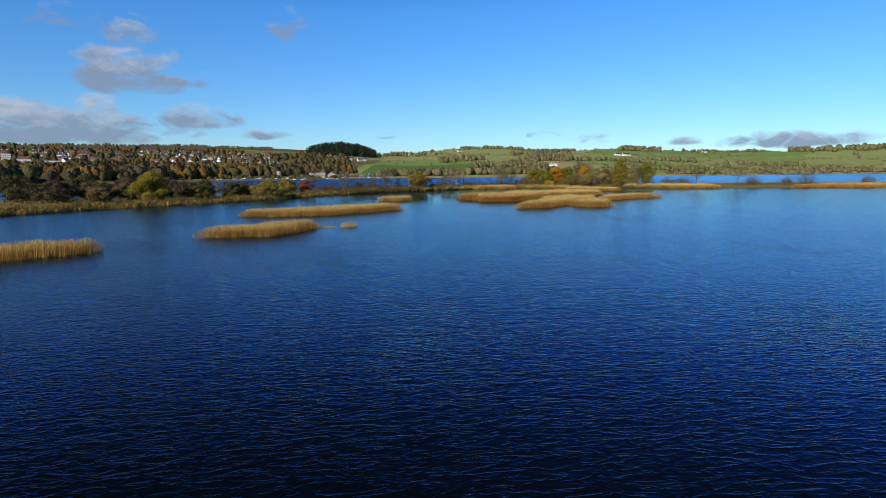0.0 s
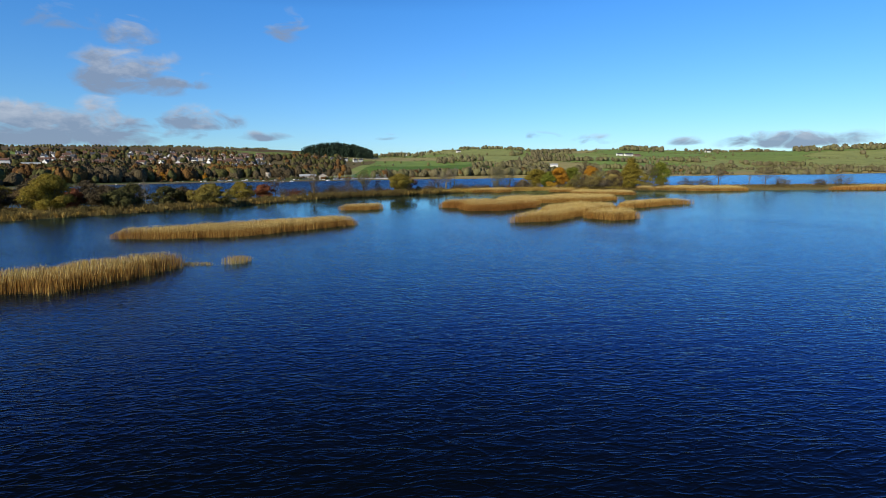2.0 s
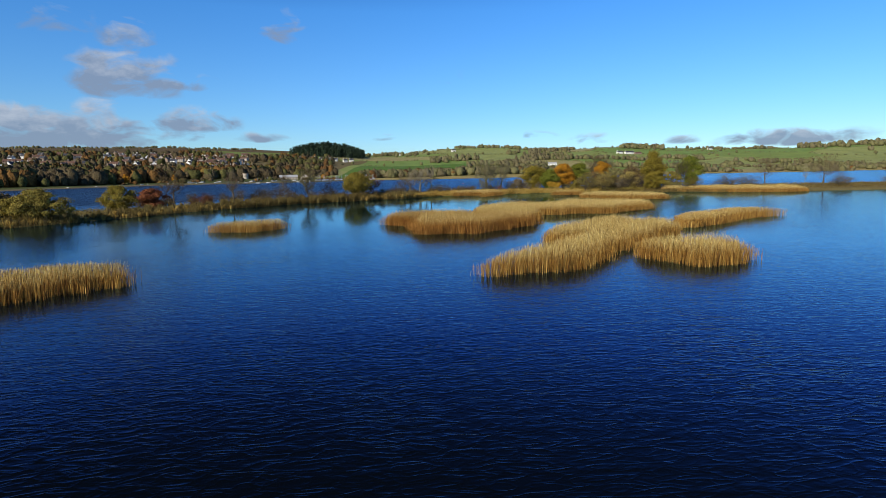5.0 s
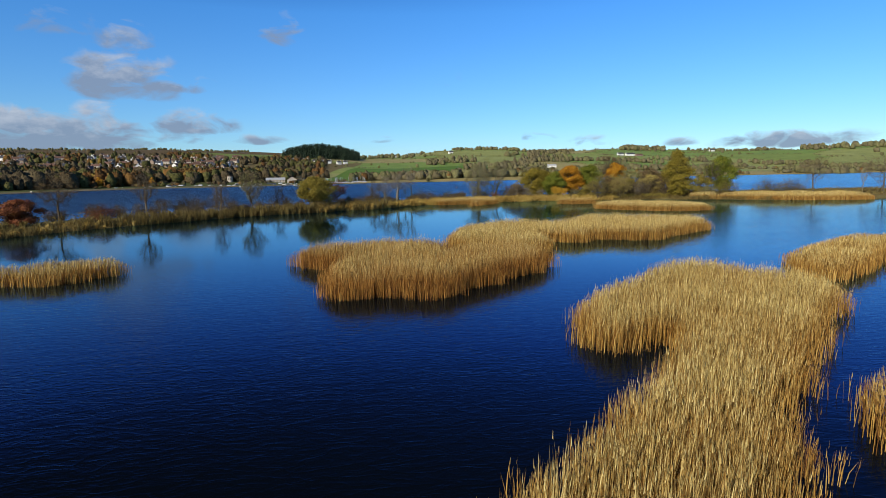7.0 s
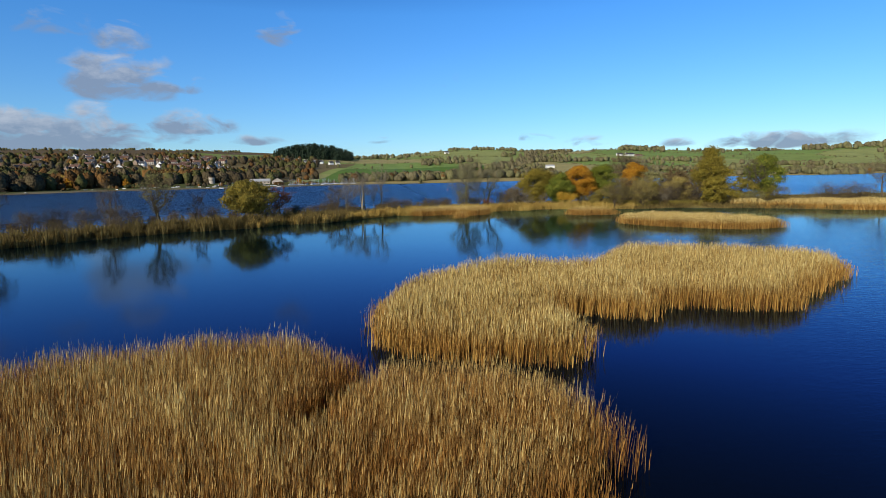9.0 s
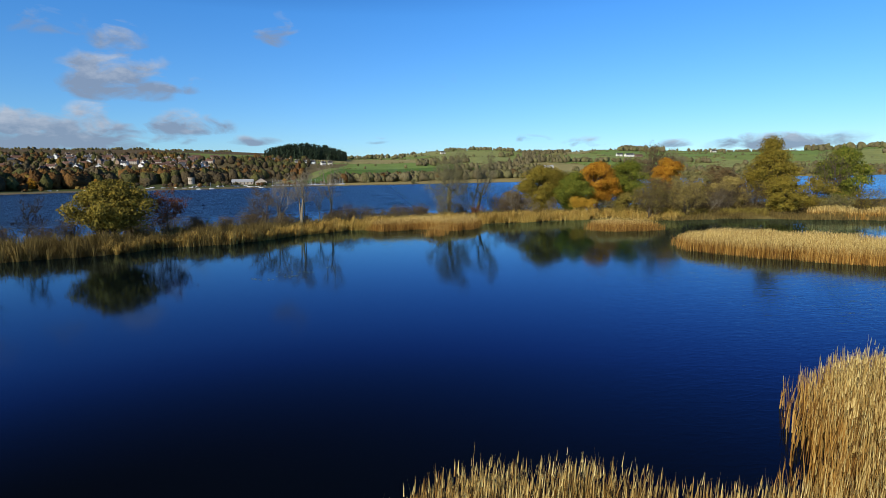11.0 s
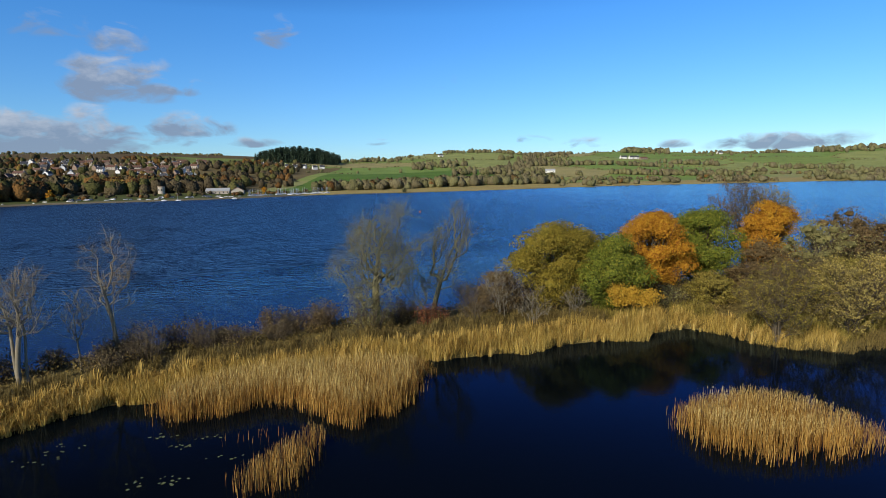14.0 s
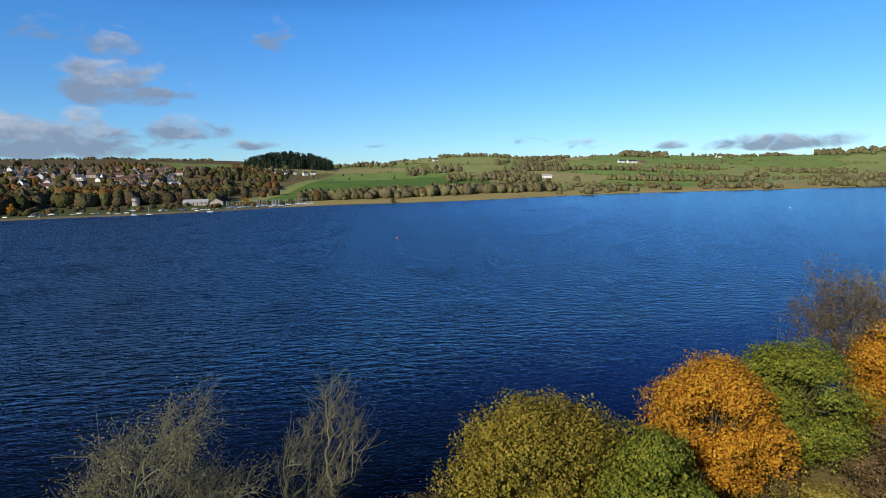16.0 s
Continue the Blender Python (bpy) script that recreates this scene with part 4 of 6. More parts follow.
def bare_tree(x, y, h, w, label, bark=BARK, leaf=None, leaves=0, size=0.09, kids=200, seed=1, stems=1, lean=(0, 0), name="bare_tree", base=0.22, depth=None, twig=0.014, stout=1.0, rise=0.8, droop=0.0, spray=3):
    """A leafless or thinly leaved tree: branches reach for places all over an uneven crown, each from the nearest limb below."""
    rng = np.random.default_rng(seed)
    root = thing(name, x, y, label, "tree")
    depth = depth or w
    nodes, up = [], []
    for k in range(stems):
        a = rng.uniform(0, 6.28)
        off = np.array((math.cos(a), math.sin(a), 0)) * (0.3 if stems > 1 else 0)
        tilt = np.array((lean[0], lean[1], 0)) + (rng.normal(0, 0.12, 3) * (1, 1, 0) if stems > 1 else 0)
        top = h * (0.72 if k == 0 else rng.uniform(0.5, 0.7))
        prev = -1
        for q in range(9):
            t = q / 8
            nodes.append(off + tilt * top * t * t + np.array((0.05 * h * math.sin(3 * t + seed) * t, 0.04 * h * math.sin(4 * t + 2 * seed) * t, -0.2 + top * t)))
            up.append(prev)
            prev = len(nodes) - 1
    goals = []
    while len(goals) < kids:
        u = rng.uniform(-1, 1, 3)
        if u @ u > 1 or u @ u < 0.06:
            continue
        lump = 0.75 + 0.25 * math.sin(u[0] * 5 + seed) * math.sin(u[2] * 6 + seed * 2)
        if math.sqrt(u @ u) > lump:
            continue
        g = np.array((u[0] * w / 2, u[1] * depth / 2, h * ((1 + base) / 2 + u[2] * (1 - base) / 2)))
        goals.append(g + np.array((lean[0], lean[1], 0)) * g[2] * 0.6)
    goals.sort(key=lambda g: math.hypot(g[0], g[1]) + 0.25 * abs(g[2] - 0.45 * h))
    paths = []
    for g in goals:
        arr = np.array(nodes)
        d = np.linalg.norm((arr - g) * (1, 1, 0.8), axis=1) + np.where(arr[:, 2] > g[2] - 0.02 * h, 0.5 * (arr[:, 2] - g[2] + 0.05 * h), 0)
        d += rise * np.maximum(0, 0.85 * np.hypot(arr[:, 0] - g[0], arr[:, 1] - g[1]) - (g[2] - arr[:, 2]))
        d[arr[:, 2] < base * h * 0.7] += h
        j_ = int(np.argmin(d))
        s0 = arr[j_]
        seg = g - s0
        ln = np.linalg.norm(seg)
        bow = np.array((seg[0], seg[1], 0)) * 0.12 - np.array((0, 0, 0.06 * ln)) + rng.normal(0, 0.07 * ln, 3) + np.array((0, 0, droop * ln))
        steps = 3 if ln < 0.12 * h else 4
        prev, ids = j_, [j_]
        for q in range(1, steps + 1):
            t = q / steps
            nodes.append(s0 + seg * t + bow * math.sin(math.pi * t) * 0.8 + rng.normal(0, 0.02 * ln, 3) * (q < steps))
            up.append(prev)
            prev = len(nodes) - 1
            ids.append(prev)
        paths.append(ids)
    load = np.zeros(len(nodes))
    for ids in paths:
        k = ids[-1]
        while k >= 0:
            load[k] += 1
            k = up[k]
    for k in range(len(nodes)):
        load[k] = max(load[k], 1)
    thick = np.maximum(0.0095 * stout * load ** 0.5 * (h / 9), twig)
    limbs = Limbs()
    arr = np.array(nodes)
    for k in range(stems):
        ids = list(range(9 * k, 9 * k + 9))
        limbs.tube(arr[ids], thick[ids] * np.linspace(1.15, 1, 9), 7)
    tips = []
    for ids in paths:
        rad = thick[ids].copy()
        rad[0] = min(rad[0], rad[1] * 1.3)
        limbs.tube(arr[ids], rad, 4 if rad[0] > 0.03 else 3)
        d = arr[ids[-1]] - arr[ids[-2]]
        ln = 0.055 * h
        d /= np.linalg.norm(d) + 1e-9
        for q in range(spray):
            t = rng.random()
            p0 = arr[ids[-2]] * (1 - t) + arr[ids[-1]] * t
            e_ = p0 + (d * rng.uniform(0.3, 1.1) + rng.normal(0, 0.55, 3) + np.array((0, 0, 0.2))) * ln
            limbs.tube([p0, (p0 + e_) / 2 + rng.normal(0, 0.1 * ln, 3), e_], [twig, twig * 0.85, twig * 0.6], 3)
            tips.append(e_)
    limbs.mesh("trunk", bark, root)
    if leaf and leaves:
        tips = np.array(tips)
        c_ = tips[rng.integers(0, len(tips), leaves)] + rng.normal(0, 0.014 * h, (leaves, 3))
        v, f = leaf_tris(rng, c_, np.tile((0, -0.2, 0.8), (leaves, 1)), size, 0.8)
        mesh_of("crown", v, f, leaf, root)
    return root


# a small faceted lump: twenty triangles
BLOB = np.array([(0, 0, 1)] + [(0.894 * math.cos(k * 1.2566), 0.894 * math.sin(k * 1.2566), 0.447) for k in range(5)]
                + [(0.894 * math.cos(k * 1.2566 + 0.6283), 0.894 * math.sin(k * 1.2566 + 0.6283), -0.447) for k in range(5)] + [(0, 0, -1)])
BLOB_FACES = np.array([(0, 1 + k, 1 + (k + 1) % 5) for k in range(5)] + [(1 + k, 6 + k, 1 + (k + 1) % 5) for k in range(5)]
                      + [(1 + (k + 1) % 5, 6 + k, 6 + (k + 1) % 5) for k in range(5)] + [(11, 6 + (k + 1) % 5, 6 + k) for k in range(5)])


def leafy_tree(x, y, h, w, label, leaf, leaves=9000, size=0.13, bark=BARK, seed=1, base=0.16, clumps=42, shape=1.0, name="tree", depth=None, skirt=None):
    """A tree in leaf: trunk and limbs that carry many clumps of leaves with gaps between them."""
    rng = np.random.default_rng(seed)
    root = thing(name, x, y, label, "tree")
    depth = depth or w
    mid_z, half = h * (1 + base) / 2, h * (1 - base) / 2
    limbs = Limbs()
    lean = rng.normal(0, 0.05, 2)
    clumps = int(clumps * 1.6)
    trunk = [np.array((lean[0] * k, lean[1] * k, -0.2 + k * h * 0.14)) for k in range(6)]
    limbs.tube(trunk, [0.03 * h * (1 - 0.13 * k) for k in range(6)], 8)
    cs, rs = [], []
    for k in range(clumps):
        u, a = rng.uniform(-0.95, 1), rng.uniform(0, 2 * math.pi)
        rr = math.sqrt(max(1 - u * u, 0.03)) * (rng.uniform(0.15, 0.55) if k % 5 == 0 else rng.uniform(0.6, 1.04)) * (1 - shape * 0.45 * max(u, 0)) * (1 + 0.12 * math.sin(3 * a + seed))
        c_ = np.array((rr * math.cos(a) * w / 2 * 0.86, rr * math.sin(a) * depth / 2 * 0.86, mid_z + u * half * 0.88 * rng.uniform(0.85, 1.05)))
        cs.append(c_)
        rs.append(rng.uniform(0.10, 0.20) * min(w, h))
        if k % 2 == 0:
            j = rng.integers(1, 5)
            s0 = trunk[j]
            midp = (s0 + c_) / 2 + rng.normal(0, 0.15, 3) + np.array((0, 0, -0.1 * h * rng.random()))
            limbs.tube([s0, midp, c_], [0.012 * h, 0.008 * h, 0.003 * h], 4)
            for _ in range(4):
                limbs.tube([midp + (c_ - midp) * rng.random(), c_ + rng.normal(0, rs[-1] * 0.6, 3)], [0.004 * h, 0.0015 * h], 3)
    limbs.mesh("trunk", bark, root)
    cs, rs = np.array(cs), np.array(rs)
    # the shaded heart of each clump, then the leaves round it
    seeds = BLOB[None] * (rs[:, None, None] * 0.42 * rng.uniform(0.7, 1.1, (clumps, len(BLOB), 1))) * np.array((1.1, 1.1, 0.8)) + cs[:, None]
    hearts = (np.arange(clumps)[:, None, None] * len(BLOB) + BLOB_FACES[None]).reshape(-1, 3)
    leaves = int(leaves * 1.45)
    pick = rng.choice(clumps, leaves, p=rs ** 2 / (rs ** 2).sum())
    dirs = rng.normal(0, 1, (leaves, 3)) + np.array((-0.15, -0.25, 0.3))
    dirs /= np.linalg.norm(dirs, axis=1)[:, None]
    rad = rs[pick] * (0.68 + 0.42 * rng.random(leaves) ** 0.8)
    rad *= 1 + 0.22 * np.sin(dirs[:, 0] * 7 + pick) * np.sin(dirs[:, 2] * 6 + pick)
    pos = cs[pick] + dirs * rad[:, None] * np.array((1.1, 1.1, 0.68))
    keep = pos[:, 2] > h * base * 0.35
    pos, dirs = pos[keep], dirs[keep]
    out = pos - np.array((0, 0, mid_z - 0.2 * half))
    out /= np.linalg.norm(out, axis=1)[:, None] + 1e-9
    v, f = leaf_tris(rng, pos, 0.8 * dirs + 0.35 * out, size * 1.0, 0.5)
    mesh_of("crown", np.concatenate([seeds.reshape(-1, 3), v]), np.concatenate([hearts, f + seeds.size // 3]), leaf, root)
    if skirt:
        k = leaves // 9
        heaps = np.stack([rng.uniform(-0.1, 0.36, 9) * w, -depth * rng.uniform(0.22, 0.40, 9), h * rng.uniform(0.20, 0.40, 9)], 1)
        pos = heaps[rng.integers(0, 9, k)] + rng.normal(0, 1, (k, 3)) * np.array((0.5, 0.4, 0.28))
        v, f = leaf_tris(rng, pos, np.tile((0, -0.6, 0.5), (k, 1)), size * 0.85)
        mesh_of("lower_leaves", v, f, skirt, root, label="yellow turning leaves")
    return root


def shrub(x, y, h, w, label, leaf, leaves=2500, size=0.09, bark=DARKBARK, stems=40, seed=1, name="shrub", depth=None):
    """Many thin stems fanned out from the ground, with small leaves over them."""
    rng = np.random.default_rng(seed)
    root = thing(name, x, y, label, "shrub")
    limbs = Limbs()
    pts = []
    depth = depth or w * 0.8
    if leaf is TWIG:
        leaves, stems = leaves // 2, int(stems * 1.3)
    for k in range(stems):
        a, r_ = rng.uniform(0, 2 * math.pi), math.sqrt(rng.random())
        foot = np.array((math.cos(a) * r_ * w * 0.16, math.sin(a) * r_ * depth * 0.16, -0.1))
        tip = np.array((math.cos(a) * r_ * w * 0.5, math.sin(a) * r_ * depth * 0.5, h * (1 - 0.45 * r_ * r_) * rng.uniform(0.72, 1.0)))
        mid_ = foot + (tip - foot) * 0.5 + rng.normal(0, 0.06 * w, 3) * (1, 1, 0.4)
        limbs.tube([foot, mid_, tip], [0.004 * h + 0.016, 0.003 * h + 0.012, 0.010], 3)
        for _ in range(5):
            s0 = foot + (mid_ - foot) * rng.uniform(0.4, 1) if rng.random() < 0.4 else mid_ + (tip - mid_) * rng.random()
            e_ = s0 + np.array((rng.normal(0, 0.12) * w, rng.normal(0, 0.12) * depth, abs(rng.normal(0.1, 0.1)) * h))
            e_[2] = min(e_[2], h)
            limbs.tube([s0, (s0 + e_) / 2 + rng.normal(0, 0.03 * w, 3), e_], [0.018, 0.014, 0.010], 3)
            pts += [e_, (s0 + e_) / 2]
        pts.append(tip)
    limbs.mesh("stem_tangle", bark, root)
    if leaves:
        pts = np.array(pts)
        c_ = pts[rng.integers(0, len(pts), leaves)] + rng.normal(0, 0.035 * w + 0.08, (leaves, 3))
        c_[:, 2] = np.maximum(c_[:, 2], 0.05)
        out = c_ / (np.linalg.norm(c_, axis=1)[:, None] + 1e-9)
        v, f = leaf_tris(rng, c_, 0.8 * out + np.array((0, 0, 0.3)), size * 0.85, 0.6)
        mesh_of("leaves", v, f, leaf, root)
    return root


# the tip of the spit that the camera passes over
bare_tree(54.5, 241.8, 12.6, 9.8, "wide pale willow with thin grey-green leaves", WILLOWBARK, GREYGREEN, 15000, 0.036, 620, 3, lean=(0.12, 0.0), name="willow_tree", base=0.1, rise=0.05, twig=0.0095, droop=0.22, spray=5)
bare_tree(59.8, 244.2, 12.0, 5.2, "leafless pale-barked tree with forked limbs", WILLOWBARK, GREYGREEN, 1500, 0.032, 260, 14, lean=(0.42, 0.05), stout=1.1, base=0.12, twig=0.010, rise=0.3, droop=0.12, spray=5)
bare_tree(59.2, 243.6, 6.4, 4.2, "small pale leafless tree leaning away", WILLOWBARK, GREYGREEN, 500, 0.03, 150, 15, lean=(-0.4, 0.0), base=0.1, twig=0.010, rise=0.3, droop=0.1, spray=5)
shrub(53.8, 240.6, 5.0, 4.8, "grey-green willow scrub at a tree's foot", GREYGREEN, 2600, 0.075, BARK, 40, 5)
shrub(59.6, 241.4, 2.4, 2.8, "dark red bramble bush among weeds", RUSSET, 2400, 0.07, DARKBARK, 34, 6)
bare_tree(63.6, 240.8, 4.6, 4.4, "leafless brown thorn bush on the bank", BARK, BROWNLEAF, 500, 0.05, 170, 7, stems=5, name="thorn_bush", base=0.06, twig=0.012)
bare_tree(66.5, 243.2, 5.6, 4.8, "leafless brown thorn bush on the bank", PALEBARK, BROWNLEAF, 900, 0.05, 200, 8, stems=5, name="thorn_bush", base=0.06, twig=0.012)
bare_tree(68.8, 239.8, 4.0, 4.2, "leafless grey-brown thorn bush on the bank", PALEBARK, None, 0, 0.05, 160, 9, stems=5, name="thorn_bush", base=0.05, twig=0.012)
leafy_tree(72.9, 246.6, 9.0, 10.2, "broad round tree with olive-yellow autumn leaves", OLIVE, 36000, 0.085, DARKBARK, 21, 0.08, 60, 0.5)
leafy_tree(77.9, 244.0, 7.9, 7.8, "round green tree with yellowing lower leaves", GREEN, 26000, 0.09, DARKBARK, 22, 0.08, 44, 0.7, skirt=GOLD)
bare_tree(73.4, 242.4, 3.6, 3.6, "leafless grey thorn bush before the olive tree", PALEBARK, None, 0, 0.05, 140, 10, stems=4, name="thorn_bush", base=0.05, twig=0.012)
leafy_tree(84.7, 249.4, 9.9, 8.2, "bright orange autumn tree in full leaf", ORANGE, 30000, 0.088, DARKBARK, 23, 0.12, 50, 0.7)
leafy_tree(91.6, 251.2, 9.9, 8.2, "green tree beside an orange one", GREEN, 25000, 0.092, DARKBARK, 24, 0.18, 42, 0.7)
bare_tree(101.0, 257.5, 13.6, 10.0, "tall brown tree nearly bare of leaves", BARK, BROWNLEAF, 9000, 0.075, 420, 25)
leafy_tree(101.2, 253.0, 10.6, 7.0, "orange-brown autumn tree in thin leaf", ORANGE, 22000, 0.095, DARKBARK, 26, 0.15, 36, 0.9)
bare_tree(106.0, 259.5, 12.4, 9.0, "grey tree with a thin crown of twigs", PALEBARK, GREYGREEN, 4000, 0.075, 300, 27)
shrub(106.5, 252.5, 6.6, 8.0, "dense pale seed-headed thicket", BROWNLEAF, 4200, 0.10, BARK, 60, 28)
bare_tree(87.6, 232.8, 7.6, 8.0, "large olive-brown willow bush over the water", BARK, WEEDGREEN, 9000, 0.06, 420, 29, stems=7, name="willow_bush", base=0.03, twig=0.013)
bare_tree(93.9, 232.6, 7.4, 8.0, "large yellowish willow bush over the water", BARK, GOLDWILLOW, 11000, 0.065, 400, 30, stems=7, name="willow_bush", base=0.03, twig=0.013)
bare_tree(98.2, 233.2, 4.6, 3.6, "leaning pale bare sapling at the water's edge", PALEBARK, None, 0, 0.06, 70, 31, lean=(0.75, -0.1))
shrub(103.0, 236.5, 6.0, 7.0, "brown twiggy bush behind the bank", TWIG, 2600, 0.08, BARK, 70, 32)
shrub(94.0, 242.0, 5.2, 6.0, "brown twiggy bush among the trees", BROWNLEAF, 2600, 0.09, BARK, 60, 33)
leafy_tree(116.5, 242.8, 14.0, 9.6, "tall pointed tree with yellow-olive leaves", OLIVE, 16000, 0.14, DARKBARK, 34, 0.06, 60, 2.0)
leafy_tree(110.5, 231.0, 6.0, 7.4, "rounded olive-green bush-like tree by the water", OLIVE, 7000, 0.13, DARKBARK, 35, 0.05, 34, 0.6)
shrub(118.5, 229.0, 3.6, 6.0, "yellow-green bush at the water's edge", GREYGREEN, 3000, 0.11, BARK, 40, 36)
leafy_tree(129.0, 240.0, 11.5, 9.0, "tall green-leaved tree on the wide bank", GREEN, 9000, 0.17, DARKBARK, 37, 0.12, 40, 0.9)
bare_tree(123.5, 236.0, 12.0, 8.0, "tall leafless grey tree on the bank", BARK, None, 0, 0.08, 193, 38)
shrub(133.0, 224.0, 5.0, 9.0, "dark leafless thicket on the low bank", TWIG, 2600, 0.14, DARKBARK, 60, 39)
shrub(142.0, 226.0, 5.4, 8.0, "dark leafless thicket on the low bank", TWIG, 2600, 0.14, DARKBARK, 60, 40)
bare_tree(150.0, 228.0, 11.5, 10.0, "spreading leafless tree on the low bank", BARK, TWIG, 1200, 0.10, 193, 41)
bare_tree(160.0, 222.0, 8.5, 2.2, "pale dead trunk on the low bank", PALEBARK, None, 0, 0.08, 70, 42)
bare_tree(170.0, 226.0, 12.0, 12.0, "spreading leafless tree on the low bank", BARK, TWIG, 1600, 0.12, 193, 43)
for k, (sx, sy, sh, sw) in enumerate([(182, 232, 5, 9), (196, 226, 4.5, 8), (214, 236, 6.5, 11), (236, 222, 5, 9), (252, 214, 7, 9), (268, 206, 5, 10)]):
    shrub(sx, sy, sh, sw, "dark leafless thicket on the low bank", TWIG, 1800, 0.18, DARKBARK, 40, 50 + k)

# the middle of the spit
bare_tree(27.3, 230.4, 8.4, 6.0, "pale leafless sapling clump on the spit", PALEBARK, None, 0, 0.06, 260, 61, rise=0.3, stems=4, base=0.2, twig=0.014, stout=1.25)
bare_tree(30.4, 230.8, 9.3, 5.0, "grey-stemmed leafless tree on the spit", PALEBARK, None, 0, 0.06, 240, 62, rise=0.3, stems=3, base=0.3, twig=0.014, stout=1.3)
bare_tree(24.6, 229.2, 6.8, 5.0, "greyish leafless tree on the spit", BARK, TWIG, 500, 0.06, 240, 63, rise=0.3, stems=3, base=0.2, twig=0.014, stout=1.2)
bare_tree(33.9, 236.0, 10.8, 5.0, "tall slender leafless tree on the spit", PALEBARK, None, 0, 0.06, 120, 64, rise=0.1, stems=2, lean=(0.05, 0), base=0.3, twig=0.013, stout=1.15, droop=0.08, spray=4)
bare_tree(32.6, 233.8, 7.0, 2.4, "thin leafless sapling on the spit", PALEBARK, None, 0, 0.06, 70, 65)
shrub(37.0, 234.6, 3.6, 3.6, "leafless brown bush on the spit", TWIG, 500, 0.06, BARK, 44, 66)
shrub(40.4, 237.6, 3.0, 3.2, "leafless brown bush on the spit", TWIG, 500, 0.06, BARK, 40, 67)
shrub(21.0, 224.0, 2.6, 4.2, "leafless reddish-brown bush on the spit", TWIG, 600, 0.07, DARKBARK, 44, 68)
shrub(46.0, 239.5, 2.0, 2.6, "low grey bush on the spit", TWIG, 500, 0.06, BARK, 30, 69)
leafy_tree(10.6, 213.2, 7.4, 10.4, "broad low tree with olive and yellow leaves", DEEPOLIVE, 15000, 0.13, DARKBARK, 71, 0.2, 48, 0.6)
bare_tree(15.4, 217.0, 6.8, 5.4, "reddish tree with few remaining leaves", DARKBARK, RUSSET, 2600, 0.09, 139, 72)
bare_tree(-3.0, 207.4, 10.4, 6.8, "dark tree with straight limbs and thin ivy leaves", DARKBARK, GREYGREEN, 2200, 0.09, 230, 73, base=0.1, twig=0.018, stems=3, stout=1.2, rise=0.4)
bare_tree(1.6, 211.4, 6.4, 4.0, "leaning leafless tree on the spit", DARKBARK, None, 0, 0.06, 150, 74, lean=(0.25, 0), base=0.15, twig=0.018)
bare_tree(-8.4, 202.0, 8.6, 4.2, "slim leafless tree on the spit", BARK, None, 0, 0.06, 170, 75, base=0.12, twig=0.018)
shrub(-14.0, 198.0, 4.8, 6.4, "leafless grey bush on the spit", TWIG, 700, 0.09, DARKBARK, 44, 76)
shrub(5.0, 208.4, 2.0, 3.6, "leafless grey bush on the spit", TWIG, 500, 0.08, DARKBARK, 40, 77)
bare_tree(-19.5, 192.0, 10.0, 5.6, "tall two-stemmed leafless tree on the spit", BARK, BROWNLEAF, 500, 0.08, 200, 78, stems=3, base=0.25, twig=0.018, stout=1.3, rise=0.4)
shrub(-25.6, 186.0, 3.2, 5.6, "round dark red bush on the bank", RUSSET, 3000, 0.10, DARKBARK, 40, 79)
bare_tree(-31.0, 183.0, 10.6, 7.6, "brownish tree with bare twig ends", DARKBARK, BROWNLEAF, 1800, 0.10, 139, 80)
leafy_tree(-33.0, 175.4, 4.8, 7.0, "low russet autumn bush-like tree", RUSSET, 5500, 0.13, DARKBARK, 81, 0.04, 30, 0.5)
leafy_tree(-39.6, 174.0, 5.4, 9.6, "low yellow-olive bush-like tree", DEEPOLIVE, 5500, 0.15, DARKBARK, 82, 0.04, 34, 0.5)
leafy_tree(-40.5, 145.5, 5.6, 13.0, "wide brown-olive willow mound on the bank", WEEDGREEN, 11000, 0.13, DARKBARK, 83, 0.02, 60, 0.5, depth=8)
bare_tree(-55.0, 141.0, 7.4, 2.8, "thin dead tree on the bank", PALEBARK, None, 0, 0.06, 70, 84)
shrub(-60.0, 146.0, 4.8, 7.0, "dark twiggy bush on the bank", TWIG, 2400, 0.12, DARKBARK, 50, 85)
leafy_tree(-67.0, 121.5, 8.2, 10.4, "round yellow-green tree on the bank", OLIVE, 14000, 0.14, DARKBARK, 86, 0.05, 44, 0.7)
